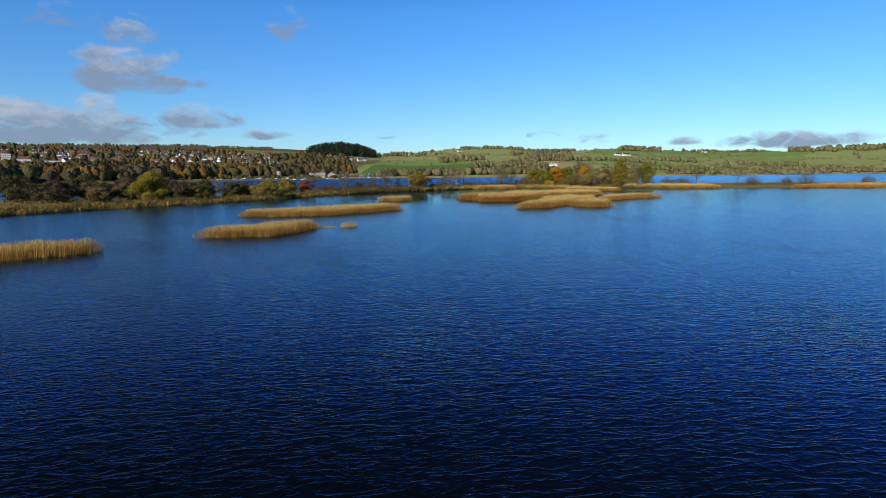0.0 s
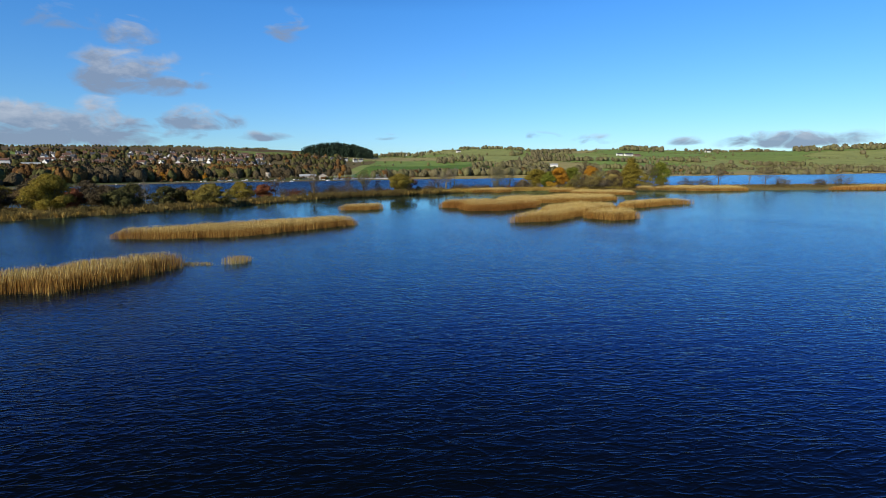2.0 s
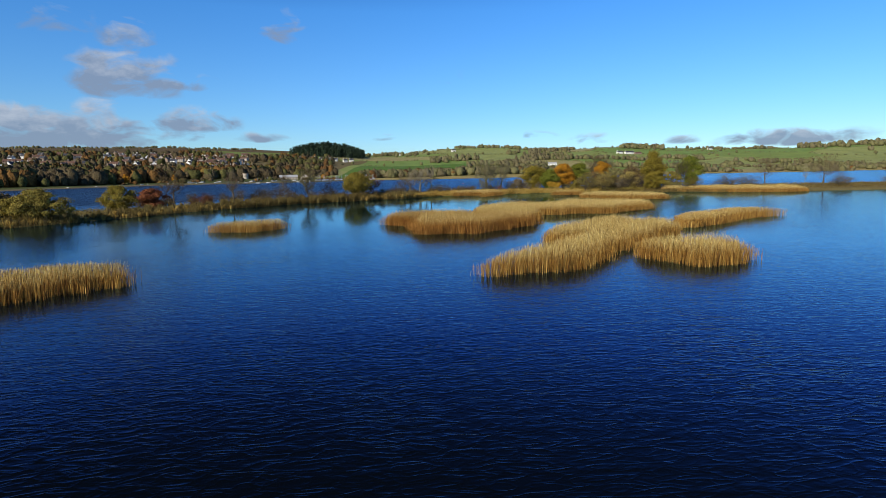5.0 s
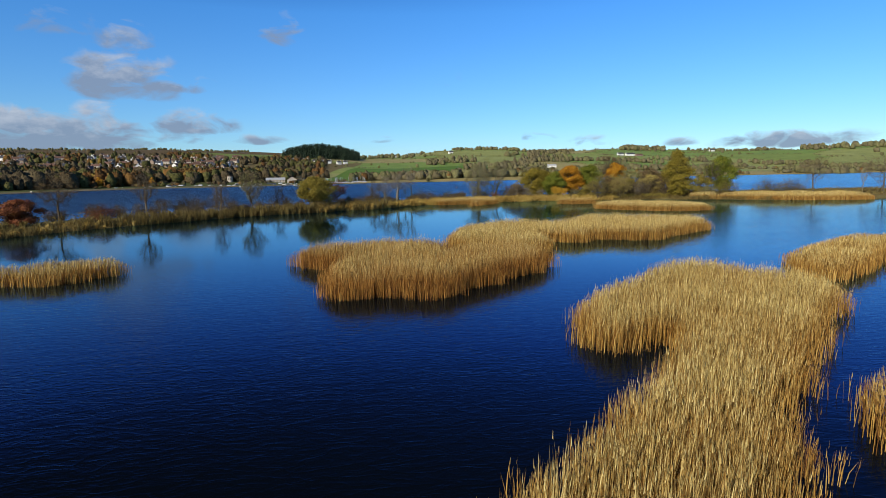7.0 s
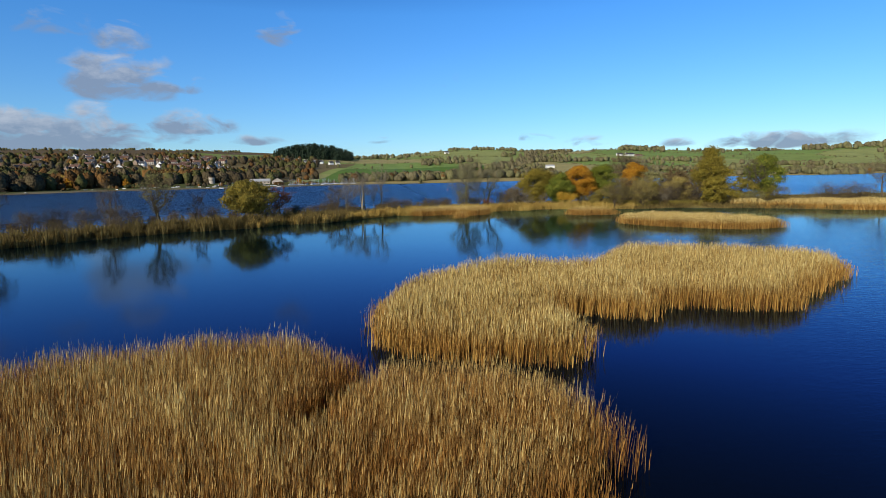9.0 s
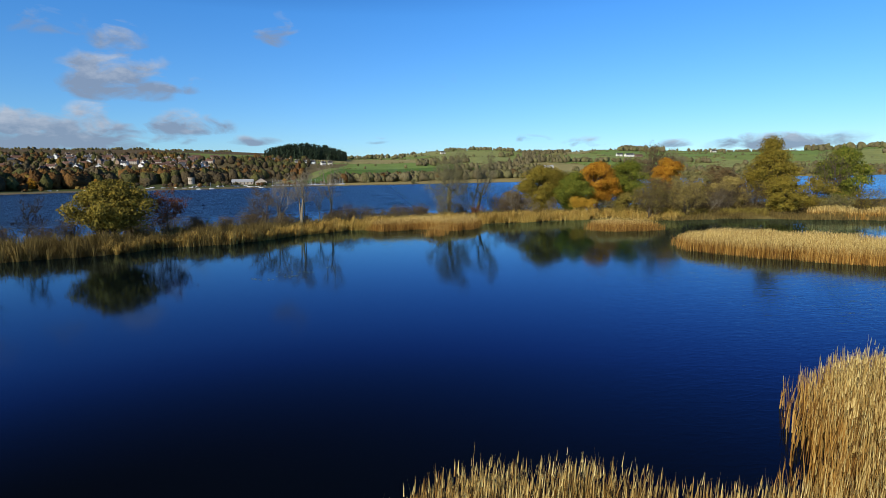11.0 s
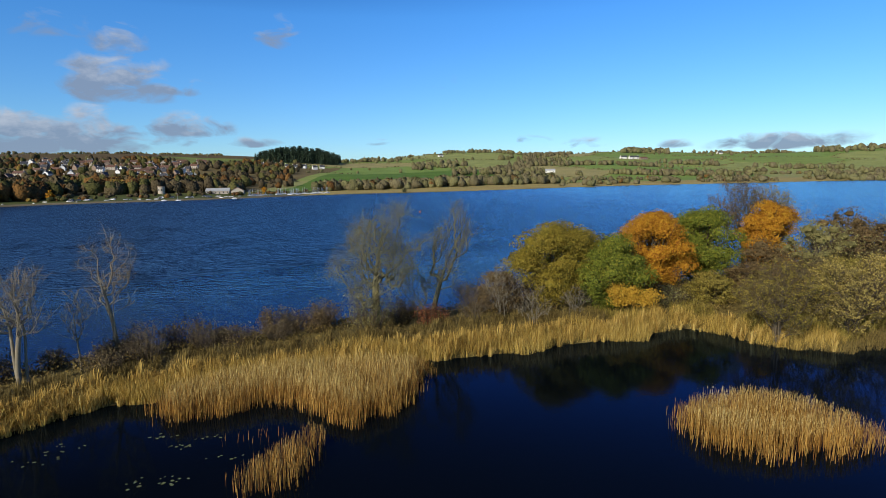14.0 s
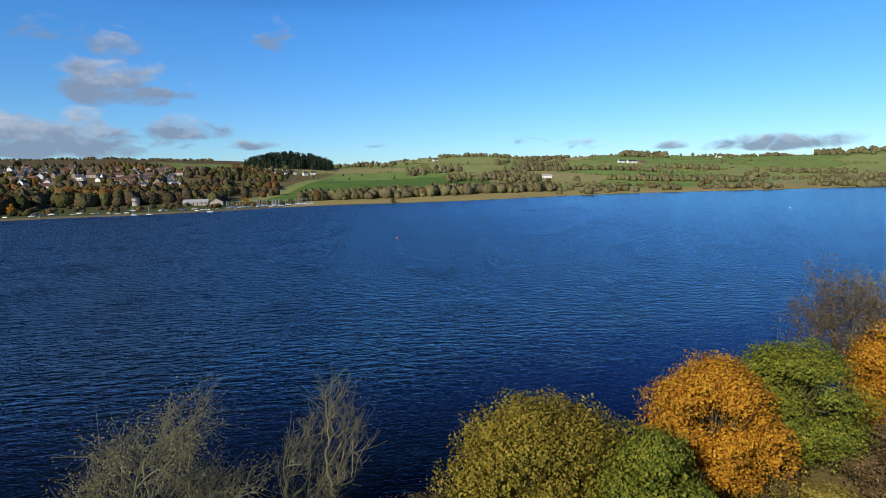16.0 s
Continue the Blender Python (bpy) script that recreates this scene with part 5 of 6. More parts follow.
for k, (sx, sy, sh, sw, lf) in enumerate([(-63, 138, 5.4, 9, FAR_BROWN), (-90, 142, 5.6, 12, DEEPOLIVE), (-92, 122, 6.2, 13, FAR_BROWN), (-84, 128, 5.8, 12, FAR_BROWN), (-100, 136, 6.4, 12, FAR_BROWN), (-74, 131, 5.0, 10, FAR_OLIVE), (-57, 131, 4.4, 8, FAR_OLIVE), (-104, 125, 7.6, 12, FAR_OLIVE), (-110, 140, 6.6, 12, FAR_BROWN), (-78, 116, 4.8, 8, BROWNLEAF),
                                          (-80, 137, 5.2, 10, BROWNLEAF), (-112, 105, 6.5, 12, FAR_OLIVE), (-72, 140, 4.6, 8, RUSSET), (-50, 152, 4.6, 8, FAR_BROWN),
                                          (-70, 145, 6.4, 11, FAR_BROWN), (-61, 147, 5.6, 10, FAR_OLIVE), (-82, 142, 6.8, 12, FAR_BROWN), (-52, 146, 5.0, 9, FAR_OLIVE), (-94, 141, 7.2, 12, FAR_OLIVE)]):
    leafy_tree(sx, sy, sh, sw, "dense brownish thicket on the bank", lf, 5000, 0.17, DARKBARK, 90 + k, 0.03, 40, 0.5, "thicket")

# scrub that fills the ground under and between the trees
for k, (sx, sy, sh, sw, lf, bk, lab) in enumerate([
        (64.5, 246.6, 4.2, 5.0, BROWNLEAF, BARK, "brown leafless scrub beside the trees"), (69.5, 246.4, 4.6, 5.4, TWIG, BARK, "brown leafless scrub beside the trees"), (79.8, 249.0, 4.6, 5.5, BROWNLEAF, BARK, "brown leafless scrub between the trees"),
        (87.8, 246.0, 3.4, 4.6, OLIVE, DARKBARK, "olive scrub before the orange tree"), (84.0, 244.4, 2.6, 4.2, GREYGREEN, BARK, "low grey-green scrub before the orange tree"), (96.5, 248.4, 5.0, 6.0, BROWNLEAF, BARK, "brown scrub before the orange tree"),
        (96.0, 244.0, 3.2, 5.0, YELLOWISH, BARK, "yellowing scrub among the trees"), (101.0, 245.5, 5.4, 7.0, TWIG, BARK, "grey-brown thicket among the trees"), (107.5, 246.0, 6.6, 8.0, GREYGREEN, BARK, "pale grey thicket among the trees"),
        (100.0, 238.0, 5.0, 6.5, BROWNLEAF, BARK, "brown thicket near the water"), (110.0, 237.5, 6.2, 7.0, TWIG, DARKBARK, "dark thicket beside the tall tree"), (112.0, 254.0, 8.0, 9.0, BROWNLEAF, BARK, "tall brown thicket on the lake side"),
        (118.5, 252.0, 7.6, 9.0, TWIG, BARK, "tall grey-brown thicket on the lake side"), (122.0, 262.0, 8.6, 10.0, GREYGREEN, BARK, "tall pale thicket on the lake side"), (108.0, 263.0, 7.4, 8.0, BROWNLEAF, BARK, "tall brown thicket on the lake side"),
        (121.5, 244.0, 6.0, 8.0, TWIG, DARKBARK, "dark thicket under the tall tree"), (91.0, 256.5, 5.0, 6.0, TWIG, BARK, "grey-brown thicket on the lake side"), (126.0, 232.0, 5.0, 7.5, OLIVE, DARKBARK, "olive bush on the low bank"),
        (43.0, 238.2, 2.4, 3.4, TWIG, DARKBARK, "low dark scrub on the spit"), (49.0, 241.6, 2.2, 3.6, BROWNLEAF, DARKBARK, "low brown scrub on the spit"), (28.0, 227.0, 2.6, 3.6, TWIG, DARKBARK, "low dark scrub on the spit"),
        (18.0, 220.0, 2.8, 4.0, BROWNLEAF, DARKBARK, "low brown scrub on the spit"), (23.5, 226.4, 3.2, 4.0, TWIG, DARKBARK, "low dark scrub on the spit"), (35.0, 232.2, 2.4, 3.4, TWIG, DARKBARK, "low dark scrub on the spit"),
        (56.8, 243.5, 2.8, 3.4, BROWNLEAF, DARKBARK, "low brown scrub beside the willow"), (-6.0, 199.5, 2.6, 4.4, TWIG, DARKBARK, "low dark scrub on the spit"), (-12.0, 193.5, 2.6, 5.0, TWIG, DARKBARK, "low dark scrub on the spit")]):
    shrub(sx, sy, sh, sw, lab, lf, 1900, 0.08 if sx < 100 else 0.11, bk, 45, 400 + k)

# a hedge of low leafless scrub along the lake side of the narrow spit
hedge_rng = np.random.default_rng(640)
for k in range(34):
    along_x = -42 + 92 * (k + hedge_rng.uniform(-0.3, 0.3)) / 33
    shore_y = float(np.interp(along_x, [p[0] for p in LAKESIDE[::-1]], [p[1] for p in LAKESIDE[::-1]]))
    tall_ = hedge_rng.uniform(1.8, 4.2) * (0.75 if along_x > 30 else 1.0)
    shrub(along_x, shore_y - hedge_rng.uniform(2.0, 4.5), tall_, tall_ * hedge_rng.uniform(1.1, 1.6), ("low dark scrub along the lake side", "low brown scrub along the lake side")[k % 2],
          (TWIG, BROWNLEAF)[k % 2], 1300, 0.09, (DARKBARK, BARK)[k % 3 == 0], 42, 700 + k)

# dense thickets that close the ground between the trees at the broad end of the spit
for k, (sx, sy, sh, sw, lf, lab) in enumerate([
        (96.5, 247.5, 6.4, 8.0, BROWNLEAF, "dense brown thicket between autumn trees"), (104.0, 248.5, 8.2, 9.0, GREYGREEN, "dense grey-olive thicket beside an orange tree"),
        (110.5, 248.0, 8.0, 9.0, BROWNLEAF, "dense brown thicket behind the willow bushes"), (106.5, 240.5, 6.4, 8.0, GOLDWILLOW, "yellowish thicket behind the willow bushes"),
        (89.0, 244.5, 3.8, 6.0, WEEDGREEN, "low olive thicket below an orange tree"), (67.0, 246.2, 4.4, 6.0, BROWNLEAF, "brown thicket beside the olive tree"),
        (100.5, 241.0, 5.4, 7.0, WEEDGREEN, "olive thicket behind the willow bushes"), (113.5, 256.0, 9.0, 9.0, BROWNLEAF, "tall brown thicket on the lake side"),
        (120.0, 236.0, 6.4, 8.0, DEEPOLIVE, "dark olive thicket by the tall tree"), (80.5, 248.0, 4.0, 5.0, WEEDGREEN, "low olive thicket between round trees")]):
    leafy_tree(sx, sy, sh, sw, lab, lf, 5500, 0.085 if sx < 105 else 0.10, BARK, 500 + k, 0.04, 34, 0.5, "thicket")

# ---- floating leaves ----


def lily_patch(x, y, spread, count, seed):
    rng = np.random.default_rng(seed)
    v, f = [], []
    for k in range(count):
        cx, cy = x + rng.normal(0, spread), y + rng.normal(0, spread * 0.6)
        r_, a0 = rng.uniform(0.045, 0.10), rng.uniform(0, 6.28)
        i = len(v)
        for j in range(8):
            a = a0 + j * 5.6 / 7
            v.append((cx + r_ * math.cos(a), cy + r_ * 0.85 * math.sin(a), 0.012 + 0.01 * math.sin(3 * a + k)))
        f += [(i, i + 1, i + 2, i + 7), (i + 2, i + 3, i + 6, i + 7), (i + 3, i + 4, i + 5, i + 6)]
    return tagged(mesh_of("lily_pads", v, f, LILY), "patch of floating green water-lily leaves", "water plants", "floating leaves", "stuff")


for k, (px_, py_, sp_, ct_) in enumerate([(34.8, 188.3, 0.5, 14), (35.5, 190.2, 0.5, 12), (32.6, 187.2, 0.6, 12), (33.8, 190.6, 0.4, 6), (37.0, 192.2, 0.5, 5), (45.2, 212.2, 0.5, 8), (42.6, 208.9, 0.5, 8),
                                          (45.7, 208.5, 0.5, 7), (40.6, 209.2, 0.5, 6), (47.6, 211.9, 0.6, 8), (43.5, 206.0, 0.6, 5), (69.5, 210.3, 0.4, 5), (72.6, 208.6, 0.5, 6), (39.0, 205.0, 0.8, 6), (42.0, 222.4, 0.5, 9), (44.0, 221.2, 0.5, 10), (43.0, 217.5, 0.4, 9), (44.8, 217.5, 0.4, 12), (45.3, 222.2, 0.4, 7), (37.5, 221.8, 0.6, 10), (36.9, 220.6, 0.5, 8), (46.6, 219.4, 0.6, 6)]):
    lily_patch(px_, py_, sp_, ct_, 200 + k)

# ---- far woods and hedges ----


# a crown's surface: eight sides and five rings, swollen into lobes of its own for each tree
BUD = np.array([(math.sin(math.pi * (0.06 + 0.21 * i)) * math.cos(j * 2 * math.pi / 8 + 0.4 * i), math.sin(math.pi * (0.06 + 0.21 * i)) * math.sin(j * 2 * math.pi / 8 + 0.4 * i), math.cos(math.pi * (0.06 + 0.21 * i)))
                for i in range(5) for j in range(8)])
BUD_FACES = np.array([(i * 8 + (j + 1) % 8, i * 8 + j, (i + 1) * 8 + j, (i + 1) * 8 + (j + 1) % 8) for i in range(4) for j in range(8)])


def far_trees(name, spots, mat, label, seed, quads=60, size=0.16, spire=False):
    """Many distant trees in one mesh: each a trunk, a lobed crown and loose sprays at its edge. spots: rows of x, y, height, width."""
    rng = np.random.default_rng(seed)
    spots = np.asarray(spots, float)
    base = land_height(spots[:, 0], spots[:, 1])
    vs, fs, count = [], [], 0
    for (x, y, h, w), z in zip(spots, base):
        k = quads
        if spire:
            t = rng.random(k) ** 1.3
            a = rng.uniform(0, 2 * math.pi, k)
            rr = (1 - t) * w / 2 * rng.uniform(0.7, 1.05, k)
            c_ = np.stack([x + rr * np.cos(a), y + rr * np.sin(a), z + h * (0.08 + 0.92 * t)], 1)
            out = np.stack([np.cos(a), np.sin(a), np.full(k, 0.5)], 1)
        else:
            ph = rng.uniform(0, 6.28, 4)
            swell = 1 + 0.17 * np.sin(BUD[:, 0] * 4 + ph[0]) * np.sin(BUD[:, 2] * 3.5 + ph[1]) + 0.15 * np.sin(BUD[:, 1] * 5 + ph[2] + BUD[:, 2] * 3) + rng.normal(0, 0.12, len(BUD))
            hull = np.array((x, y, z + h * 0.40)) + BUD * swell[:, None] * np.array((w / 2, w / 2, h * 0.58))
            hull[:, 2] = np.maximum(hull[:, 2], z - 0.2)
            vs.append(hull)
            fs.append(BUD_FACES + count)
            count += len(hull)
            k = 3 if quads <= 12 else quads // 3
            d = rng.normal(0, 1, (k, 3)) + np.array((0, 0, 0.5))
            d /= np.linalg.norm(d, axis=1)[:, None]
            c_ = np.array((x, y, z + h * 0.42)) + d * rng.uniform(0.92, 1.12, k)[:, None] * np.array((w / 2, w / 2, h * 0.58))
            c_[:, 2] = np.maximum(c_[:, 2], z + 0.2)
            out = d + np.array((-0.2, -0.3, 0.3))
        v, f = leaf_quads(rng, c_, out, (size if spire else 0.075) * (w + h) / 2, 0.4)
        vs.append(v)
        fs.append(f + count)
        count += len(v)
        r_ = 0.025 * h
        tv = [(x + sx * r_, y + sy * r_, z + zz) for zz in (-0.5, h * 0.6) for sx, sy in ((-1, -1), (1, -1), (1, 1), (-1, 1))]
        vs.append(np.array(tv))
        fs.append(np.array([(0, 1, 5, 4), (1, 2, 6, 5), (2, 3, 7, 6), (3, 0, 4, 7)]) + count)
        count += 8
    return tagged(mesh_of(name, np.concatenate(vs), np.concatenate(fs), mat, smooth=True), label, "woodland", kind="stuff")


wr = np.random.default_rng(77)


def polar(az, r_, x0=30.0, y0=91.0):
    return x0 + r_ * math.sin(radians(az)), y0 + r_ * math.cos(radians(az))


# houses first, so that the woods leave them room
HOUSES = []
tries = 0
while len(HOUSES) < 120 and tries < 6000:
    tries += 1
    az, r_ = (wr.uniform(-25.5, -14), wr.uniform(900, 1300)) if wr.random() < 0.6 else (wr.uniform(-40, -25), wr.uniform(900, 1380))
    hx, hy = polar(az, r_)
    s_ = float(signed(np.array([hx]), np.array([hy]), FARLAND, SHORE)[0])
    if s_ < 150 or s_ > 680 or (s_ < 300 and wr.random() < 0.7):
        continue
    if all(math.hypot(hx - a, hy - b_) > 19 for a, b_, *_ in HOUSES):
        HOUSES.append((hx, hy, wr.uniform(-25, 25) + (90 if wr.random() < 0.3 else 0)))


FLATS = [(-538, 821, 11, 9, 13), (-509, 810, 18, 9, 8), (-479, 821, 22, 9, 7)]


def sample_wood(count, az_lo, az_hi, r_lo, r_hi, s_lo, s_hi, h_lo, h_hi, keep_off=9.0):
    out = []
    while len(out) < count:
        k = 4000
        az, r_ = np.radians(wr.uniform(az_lo, az_hi, k)), np.sqrt(wr.uniform(r_lo ** 2, r_hi ** 2, k))
        x, y = 30 + r_ * np.sin(az), 91 + r_ * np.cos(az)
        s_ = signed(x, y, FARLAND, SHORE)
        ok = (s_ > s_lo) & (s_ < s_hi) & ~((x > -222) & (x < 10) & (s_ < 98)) & (wobble(x, y, 45, 3) + wr.normal(0, 0.45, k) > -0.15)
        az_ = np.degrees(az)
        ok &= ~((r_ > 1250) & (r_ < 1470) & (az_ > -16.4) & (az_ < -11))
        for hx, hy, *_ in HOUSES + FLATS:
            dx, dy = x - hx, y - hy
            back_ = (dx * (hx - 30) + dy * (hy - 91)) / math.hypot(hx - 30, hy - 91)
            ok &= ~((np.hypot(dx, dy) < keep_off + 2) | ((back_ < 0) & (back_ > -26) & (np.hypot(dx, dy) < 26) & (wr.random(k) < 0.35)))
        for hx, hy, *_ in FLATS:
            far_ = math.hypot(hx - 30, hy - 91)
            nx_, ny_ = (hx - 30) / far_, (hy - 91) / far_
            dx, dy = x - hx, y - hy
            back_, aside = dx * nx_ + dy * ny_, np.abs(dx * ny_ - dy * nx_)
            ok &= ~((aside < 16) & (back_ < 10) & (back_ > -170) & (wr.random(k) < 0.9))
        for x_, y_ in zip(x[ok], y[ok]):
            h_ = wr.uniform(h_lo, h_hi)
            out.append((x_, y_, h_, h_ * wr.uniform(0.65, 1.25)))
    return out[:count]


shore_wood = sample_wood(1500, -46, -9.5, 450, 1000, 32, 210, 5, 15) + sample_wood(1500, -46, -6, 600, 1500, 150, 760, 4, 11)
for k in range(110):
    x_ = wr.uniform(-235, -20)
    y_ = float(np.interp(x_, [p[0] for p in SHORE[3:]], [p[1] for p in SHORE[3:]])) + wr.uniform(30, 96)
    h_ = wr.uniform(1.2, 4.0)
    if min(abs(x_ + 171), abs(x_ + 150) + 12, abs(x_ + 95) - 4) > 4 or y_ > 790:
        shore_wood.append((x_, y_, h_, h_ * wr.uniform(1.0, 2.0)))
sw_ = np.array(shore_wood)
tone_ = np.argsort(np.argsort(wobble(sw_[:, 0], sw_[:, 1], 40, 8) + 0.45 * wr.normal(0, 1, len(sw_)))) / len(sw_)
pick_ = lambda lo, hi: [p for p, q in zip(shore_wood, tone_) if lo <= q < hi]  # noqa: E731
far_trees("woodland", pick_(0, 0.42), FAR_BROWN, "bare brown trees round the village", 301, 76, 0.115)
far_trees("woodland", pick_(0.42, 0.76), FAR_OLIVE, "olive-green trees round the village", 302, 76, 0.115)
far_trees("woodland", pick_(0.76, 0.97), FAR_RUST, "rust-coloured autumn trees round the village", 303, 76, 0.115)
far_trees("woodland", pick_(0.97, 1.0), FAR_GOLD, "yellow autumn trees round the village", 304, 76, 0.115)

belt = []
for k in range(330):
    x_ = wr.uniform(-15, 290)
    y_ = float(np.interp(x_, [p[0] for p in SHORE], [p[1] for p in SHORE])) + 98 + wr.normal(0, 11)
    h_ = wr.uniform(6, 12)
    belt.append((x_, y_, h_, h_ * wr.uniform(0.8, 1.3)))
for k in range(230):
    x_ = wr.uniform(270, 1000)
    y_ = float(np.interp(x_, [p[0] for p in SHORE], [p[1] for p in SHORE])) + abs(wr.normal(38, 26)) + 6
    h_ = wr.uniform(3, 8)
    if math.sin(x_ / 37) + math.sin(x_ / 11) > -0.5:
        belt.append((x_, y_, h_, h_ * wr.uniform(1.0, 1.7)))
for k in range(150):
    x_ = wr.uniform(230, 1000)
    y_ = float(np.interp(x_, [p[0] for p in SHORE], [p[1] for p in SHORE])) + 165 + 25 * math.sin(x_ / 90) + wr.normal(0, 14)
    h_ = wr.uniform(3, 6)
    if math.sin(x_ / 53 + 1) + math.sin(x_ / 17) > -0.4:
        belt.append((x_, y_, h_, h_ * wr.uniform(1.0, 1.7)))
far_trees("woodland", belt[::2], HAZED_BROWN, "belt of brown trees behind the marsh", 305, 40, 0.16)
far_trees("woodland", belt[1::2], HAZED_SCRUB, "belt of olive bushes behind the marsh", 306, 40, 0.16)
far_trees("woodland", belt[3::14], FAR_RUST, "rusty bushes along the far shore", 307, 40, 0.16)
strip_ = []
for k in range(230):
    t = wr.random()
    h_ = wr.uniform(6, 11)
    strip_.append((240 + 387 * t + wr.normal(0, 10) + 40 * math.sin(t * 7), 1190 + 760 * t + wr.normal(0, 16), h_, h_ * wr.uniform(0.7, 1.1)))
far_trees("woodland", strip_, HAZED_BROWN, "strip of bare wood climbing the hill", 308, 40, 0.16)
crest_trees = []
for az_lo, az_hi, count, h_lo, h_hi, push in [(6.8, 12.4, 110, 10, 15, -20), (23, 27, 150, 12, 19, -60), (29, 36, 150, 7, 12, -40), (38, 46, 190, 12, 20, -60), (-5, 4, 90, 5, 9, -60), (-44, -13, 1000, 3, 7, -60),
                                              (14, 23, 60, 4, 8, -10), (36, 39, 20, 4, 8, -20), (-1.0, 1.2, 10, 9, 12, -30)]:
    for k in range(count):
        az = wr.uniform(az_lo, az_hi)
        r_ = float(np.interp(az, RIDGE_AZ, RIDGE_R)) + push + wr.normal(0, 70)
        h_ = wr.uniform(h_lo * 0.4, h_hi) * (0.8 + 0.2 * math.sin(az * 3.1) * math.sin(az * 1.3))
        crest_trees.append((*polar(az, r_), h_, h_ * wr.uniform(0.8, 1.2)))
far_trees("woodland", crest_trees[::2], HAZED_SCRUB, "dark trees along the skyline", 309, 30, 0.18)
far_trees("woodland", crest_trees[1::2], HAZED_BROWN, "brown trees along the skyline", 310, 30, 0.18)
hx_, hy_ = wr.uniform(-100, 1400, 70000), wr.uniform(880, 2000, 70000)
hs_ = signed(hx_, hy_, FARLAND, SHORE)
keep_ = (hs_ > 130) & ~((hs_ < 430) & (hx_ > -60) & (hx_ < 225 + 0.1 * hs_))
hx_, hy_ = hx_[keep_], hy_[keep_]
_, gap_ = nearest_fields(hx_ + 18 * wobble(hx_, hy_, 60, 2), hy_ + 12 * wobble(hx_, hy_, 50, 4))
on_ = (gap_ < 3.5) & (wobble(hx_, hy_, 70, 6) > -0.55)
hedge = [(a, b_, hh, hh * 1.3) for a, b_, hh in zip(hx_[on_], hy_[on_], wr.uniform(1.2, 2.8, on_.sum()))][:3000]
far_trees("hedgerow", hedge, HAZED_SCRUB, "dark hedges between green fields", 311, 10, 0.3)
spread_ = [(a, b_, hh, hh) for a, b_, hh in zip(hx_[~on_][:60], hy_[~on_][:60], wr.uniform(4, 8, 60))]
far_trees("woodland", spread_, HAZED_SCRUB, "scattered trees on the hill pasture", 312, 45, 0.14)
pines = []
for k in range(520):
    px_, py_ = wr.uniform(-212, -34), wr.uniform(1440, 1560)
    h_ = wr.uniform(26, 34) * (0.6 + 0.5 * math.sin(math.pi * (0.02 + 0.95 * (px_ + 212) / 178)) ** 0.9 - 0.1)
    pines.append((px_, py_, h_, h_ * wr.uniform(0.34, 0.48)))
far_trees("conifer_wood", pines, CONIFER, "dark conifer plantation on the hilltop", 313, 44, 0.085, spire=True)
copse = []
for az_lo, az_hi, r_lo, r_hi, count in [(8, 16, 980, 1180, 130), (12, 18.5, 1480, 1800, 150), (19, 46, 1105, 1135, 210), (25, 45, 1420, 1450, 150), (37, 47, 1200, 1330, 170), (4, 9, 1180, 1330, 80), (15, 22, 1290, 1340, 60), (-6, 3, 1480, 1600, 90),
                                        (22, 34, 1290, 1310, 60), (38, 46, 1000, 1060, 90)]:
    for k in range(count):
        az, r_ = wr.uniform(az_lo, az_hi), wr.uniform(r_lo, r_hi)
        x_, y_ = polar(az, r_)
        if wobble(np.array([x_]), np.array([y_]), 55, 5)[0] > -0.1:
            h_ = wr.uniform(5, 11)
            copse.append((x_, y_, h_, h_ * wr.uniform(0.8, 1.2)))
far_trees("woodland", copse[::2], HAZED_BROWN, "brown copses on the hillside", 314, 34, 0.16)
far_trees("woodland", copse[1::2], HAZED_SCRUB, "olive copses on the hillside", 315, 34, 0.16)
for bx_, by_, bh_, bw_ in [(330, 1090, 10, 13), (78, 757, 4.5, 5), (180, 1060, 9, 10), (222, 1075, 11, 9)]:
    leafy_tree(bx_, by_, bh_, bw_, "round dark tree standing alone by the fields", HAZED_SCRUB, 900, 0.55, DARKBARK, int(bx_), 0.1, 20, 0.6)
for bx_, by_, bh_, bw_ in [(-203, 668, 9, 6), (-240, 640, 9, 8), (-258, 700, 11, 8), (-60, 772, 7, 5)]:
    leafy_tree(bx_, by_, bh_, bw_, "golden-orange autumn tree by the far shore", ORANGE, 900, 0.5, DARKBARK, int(-bx_), 0.06, 20, 1.1)

# ---- buildings ----


def box(bm, x0, y0, z0, x1, y1, z1):
    vs = [bm.verts.new((x, y, z)) for z in (z0, z1) for x, y in ((x0, y0), (x1, y0), (x1, y1), (x0, y1))]
    for f in ((3, 2, 1, 0), (4, 5, 6, 7), (0, 1, 5, 4), (1, 2, 6, 5), (2, 3, 7, 6), (3, 0, 4, 7)):
        bm.faces.new([vs[i] for i in f])


def part(name, bm, mat, parent, label=""):
    me = bpy.data.meshes.new(name)
    bm.normal_update()
    bm.to_mesh(me)
    bm.free()
    me.materials.append(mat)
    ob = new(name, me)
    ob.parent = parent
    if label:
        tagged(ob, label)
    return ob


def block(name, dims, mat, parent, label=""):
    bm = bmesh.new()
    box(bm, *dims)
    return part(name, bm, mat, parent, label)


